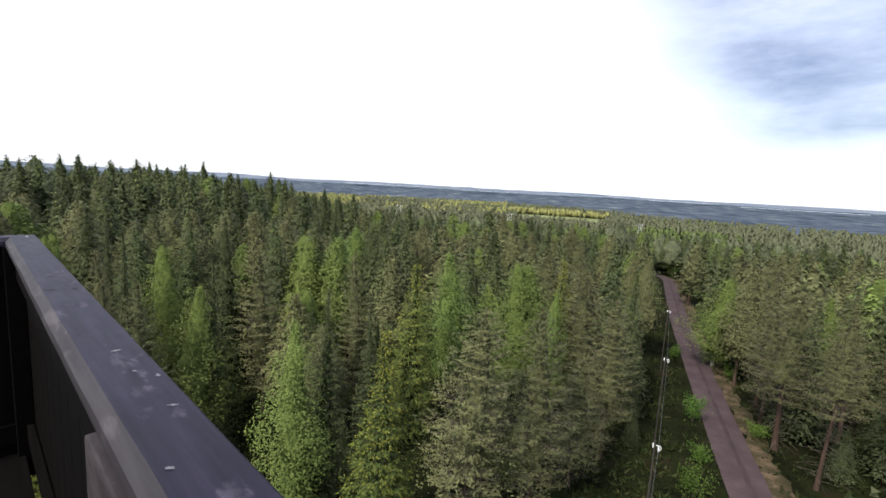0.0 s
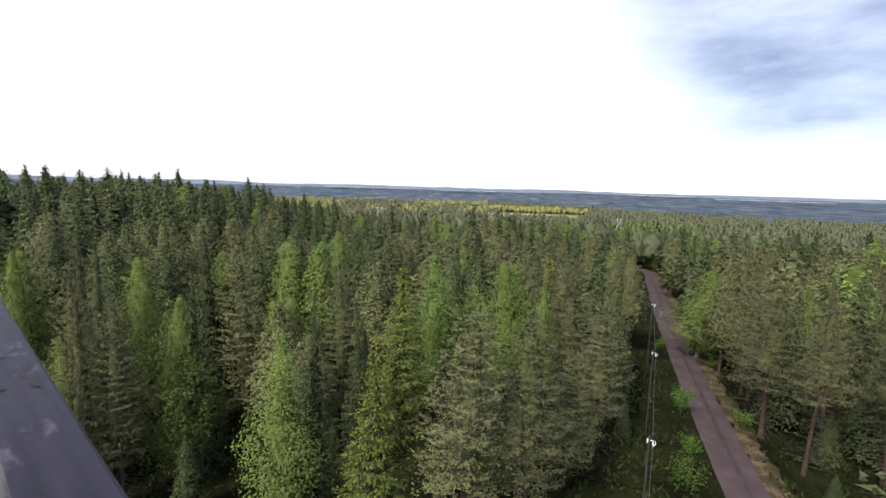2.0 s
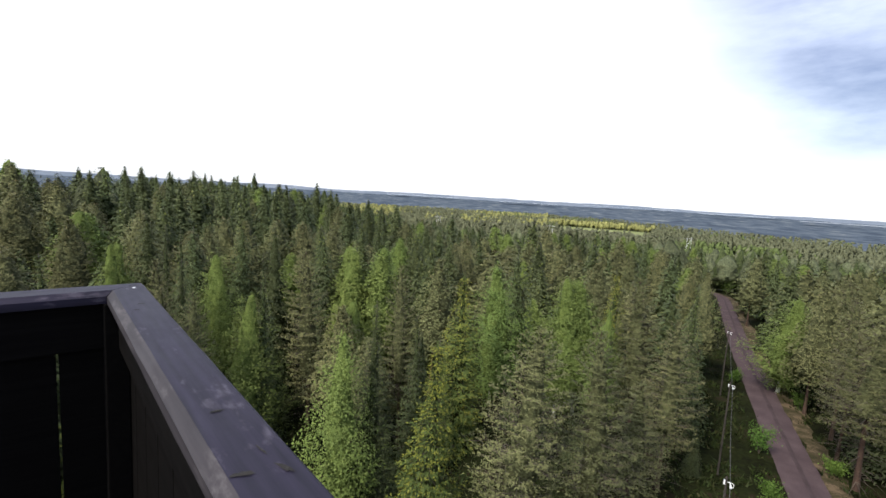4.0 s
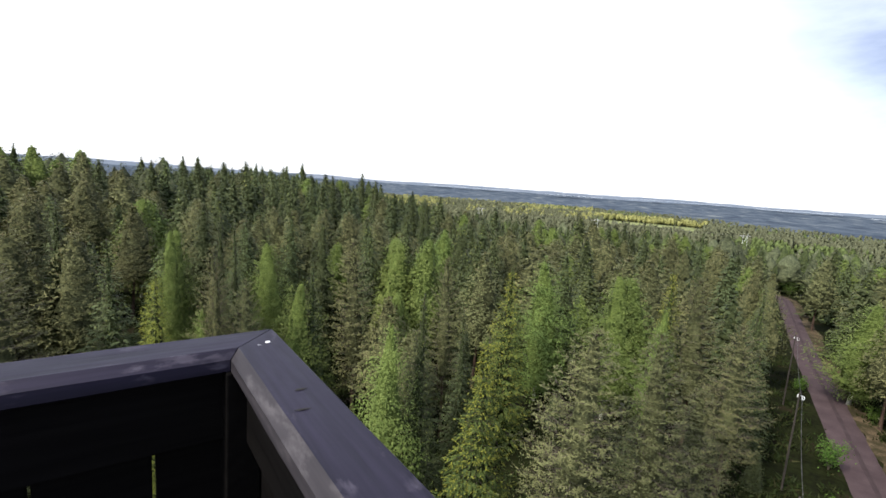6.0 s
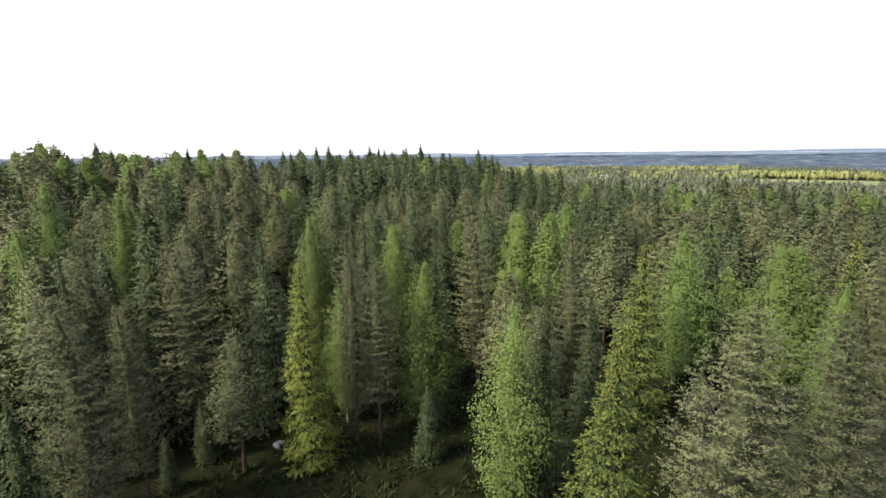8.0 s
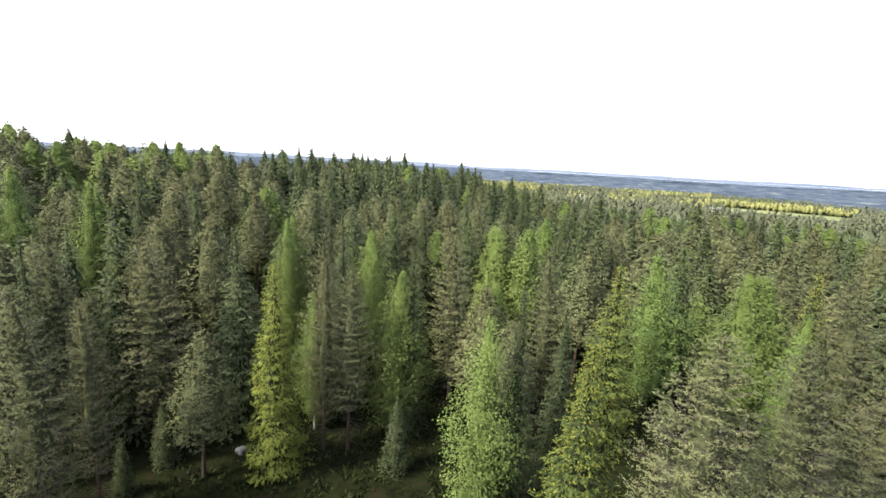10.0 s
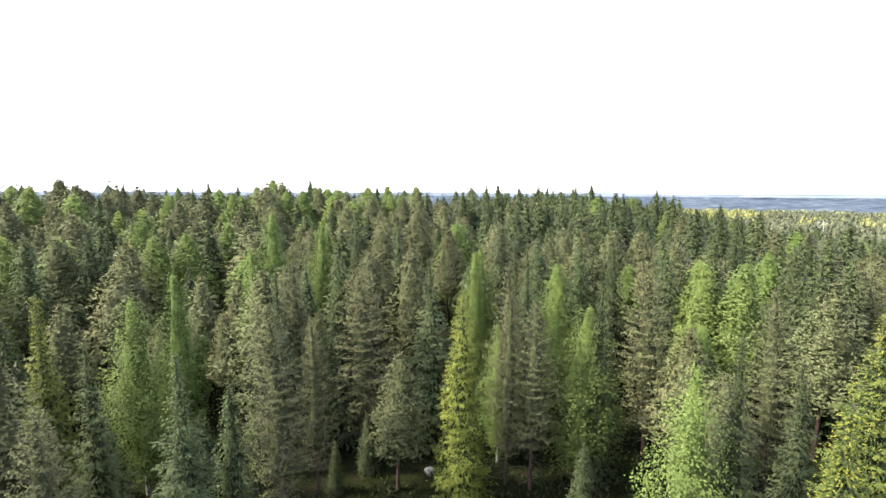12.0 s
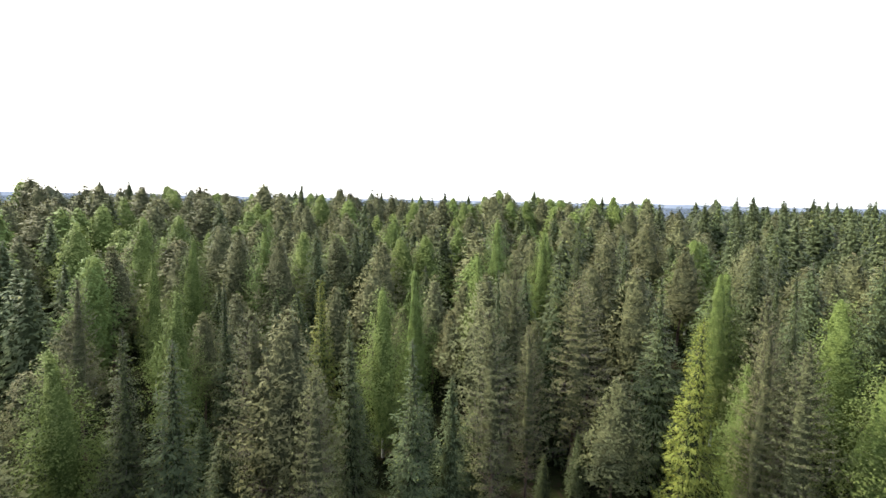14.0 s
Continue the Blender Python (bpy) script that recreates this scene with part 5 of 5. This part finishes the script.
# ------------------------------------------------------------------ the lookout tower
# Its own axes: origin at the outer corner of the handrail, y along the first rail, x across it (outwards).
CORNER, RAIL_Z, TURN = (-2.072, 2.383), 21.66, 46.02
tower = new("lookout_tower")
tower.matrix_basis = pose(CORNER[0], CORNER[1], 0, 0, 0, TURN)
tagged(tower, "dark stained wooden lookout tower with a boarded railing", "lookout tower")
SIDE, CAP_W, CAP_T = 4.2, 0.118, 0.042
DECK = RAIL_Z - 1.12


def cap_bm(length, seed):
    """A handrail board with mitred ends, slightly uneven, with softened arrises."""
    bm = bmesh.new()
    n = 60
    wv = lambda i, k: 0.0012 * noise.noise((i * 0.35, k * 5.0, seed))
    sec = []
    c = 0.006
    prof = [(0, -CAP_T), (0, -c), (-c, 0), (-CAP_W * 0.35, 0.0), (-CAP_W * 0.7, 0.0), (-CAP_W + 0.019, 0), (-CAP_W, -0.017), (-CAP_W, -CAP_T)]
    for i in range(n + 1):
        s = i / n
        ring = []
        for k, (x, z) in enumerate(prof):
            y0, y1 = x - 0.0015, -length - x + 0.0015
            y = y0 + (y1 - y0) * s
            ring.append(bm.verts.new((x + wv(i, k), y, z + wv(i, k + 20))))
        sec.append(ring)
    for i in range(n):
        for k in range(len(prof)):
            k2 = (k + 1) % len(prof)
            bm.faces.new((sec[i][k], sec[i][k2], sec[i + 1][k2], sec[i + 1][k]))
    bm.faces.new(sec[0])
    bm.faces.new(sec[-1][::-1])
    return bm


def on_side(k):
    """The pose, within the tower, of the k-th side of the railing."""
    h = -SIDE / 2
    return pose(h, h, 0, 0, 0, 90 * k) @ pose(-h, -h, 0)


caps = []
for k in range(4):
    cap = part("handrail", cap_bm(SIDE, k), M["rail"], tower, "worn dark handrail board with a rubbed edge painted as lit" if k == 0 else "")
    cap.matrix_basis = on_side(k) @ pose(0, 0, RAIL_Z)
    caps.append(cap)
    me = cap.data
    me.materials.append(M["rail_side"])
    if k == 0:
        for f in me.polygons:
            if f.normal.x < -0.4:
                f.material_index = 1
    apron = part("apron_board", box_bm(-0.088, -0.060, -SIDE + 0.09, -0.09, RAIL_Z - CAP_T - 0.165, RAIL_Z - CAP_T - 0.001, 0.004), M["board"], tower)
    apron.matrix_basis = on_side(k)
    low = part("bottom_rail", box_bm(-0.088, -0.060, -SIDE + 0.09, -0.09, DECK + 0.06, DECK + 0.16, 0.004), M["board"], tower)
    low.matrix_basis = on_side(k)
board_me = None
for k in range(4):
    y = -0.062
    while y > -SIDE + 0.16:
        if board_me is None:
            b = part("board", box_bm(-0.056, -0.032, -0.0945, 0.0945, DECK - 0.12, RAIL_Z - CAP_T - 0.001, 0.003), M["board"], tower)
            board_me = b.data
        else:
            b = part("board", board_me, None, tower)
        b.matrix_basis = on_side(k) @ pose(0, y - 0.0725, 0, 0, 0, 0)
        y -= 0.1955
# Unseen fillers, added to close the slit between the boards at each corner.
for k in range(4):
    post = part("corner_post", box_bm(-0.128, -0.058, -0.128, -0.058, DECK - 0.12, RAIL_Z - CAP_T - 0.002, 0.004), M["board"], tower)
    post.matrix_basis = on_side(k)
# a later, unstained post bolted to the inside of the first rail
part("brace_post", box_bm(-0.131, -0.096, -2.95, -2.27, DECK, RAIL_Z - 0.050, 0.005), M["raw_wood"], tower, "dark weathered timber fixed inside the railing")
plank_me = None
x = -0.10
while x > -SIDE + 0.12:
    if plank_me is None:
        b = part("deck_plank", box_bm(-0.118, 0, -SIDE + 0.02, -0.02, DECK - 0.032, DECK, 0.004), M["board"], tower)
        plank_me = b.data
    else:
        b = part("deck_plank", plank_me, None, tower)
    b.matrix_basis = pose(x, 0, 0)
    x -= 0.125
for px in (-0.25, -SIDE + 0.25):
    for py in (-0.25, -SIDE + 0.25):
        v, f = tube([(px, py, -0.4), (px, py, DECK - 0.25)], [0.16, 0.14], 10)
        part("leg", mesh_of("tower_leg", v, f, M["pole"], True), None, tower)
for z in (2.6, 7.2, 12.0, 16.5, DECK - 0.26):
    for k in range(4):
        b = part("girder", box_bm(-0.33, -0.17, -SIDE + 0.2, -0.2, z - 0.10, z + 0.10, 0.01), M["board"], tower)
        b.matrix_basis = on_side(k)


def blot(name, x, y, size, material, seed, long=1.6, turn=0.0, label=""):
    """A thin flat spot on the handrail: a dropping, a knot or a crack."""
    rng = np.random.RandomState(seed)
    n = 14
    bm = bmesh.new()
    ring = []
    for i in range(n):
        a = 2 * math.pi * i / n
        r = size * (1 + rng.normal(0, 0.22))
        q = Vector((math.cos(a) * r, math.sin(a) * r * long, 0))
        q.rotate(Euler((0, 0, radians(turn))))
        ring.append(bm.verts.new((x + q.x, y + q.y, RAIL_Z + 0.0014)))
    mid = bm.verts.new((x, y, RAIL_Z + 0.0018))
    for i in range(n):
        bm.faces.new((ring[i], ring[(i + 1) % n], mid))
    part(name, bm, material, tower, label)


for i, (x, y, s, lg, tn) in enumerate(((-0.046, -2.051, 0.006, 2.2, 80), (-0.043, -2.181, 0.004, 1.5, 20), (-0.017, -2.225, 0.005, 2.4, 10), (-0.030, -2.359, 0.005, 2.4, 60), (-0.082, -2.528, 0.005, 1.8, 50), (-0.058, -0.105, 0.005, 1.8, 70))):
    blot("dropping", x, y, s * 0.62, M["dropping"], 400 + i, lg, tn, "chalky white bird dropping")
for i, (x, y, s, lg, tn) in enumerate(((-0.081, -1.404, 0.006, 2.6, 75), (-0.030, -1.423, 0.004, 4.5, 20), (-0.040, -1.36, 0.0015, 12, 8), (-0.06, -1.20, 0.004, 2.5, 80), (-0.05, -0.35, 0.004, 3.0, 85), (-0.07, -0.42, 0.003, 4.0, 80))):
    blot("knot", x, y, s, M["dark"], 420 + i, lg, tn, "black knot in the wood")
bm = bmesh.new()
bmesh.ops.create_cone(bm, segments=16, radius1=0.0055, radius2=0.0045, depth=0.002, cap_ends=True, matrix=Matrix.Translation((-0.038, -0.095, RAIL_Z + 0.002)))
part("screw", bm, M["metal"], tower, "shiny screw head in the handrail")
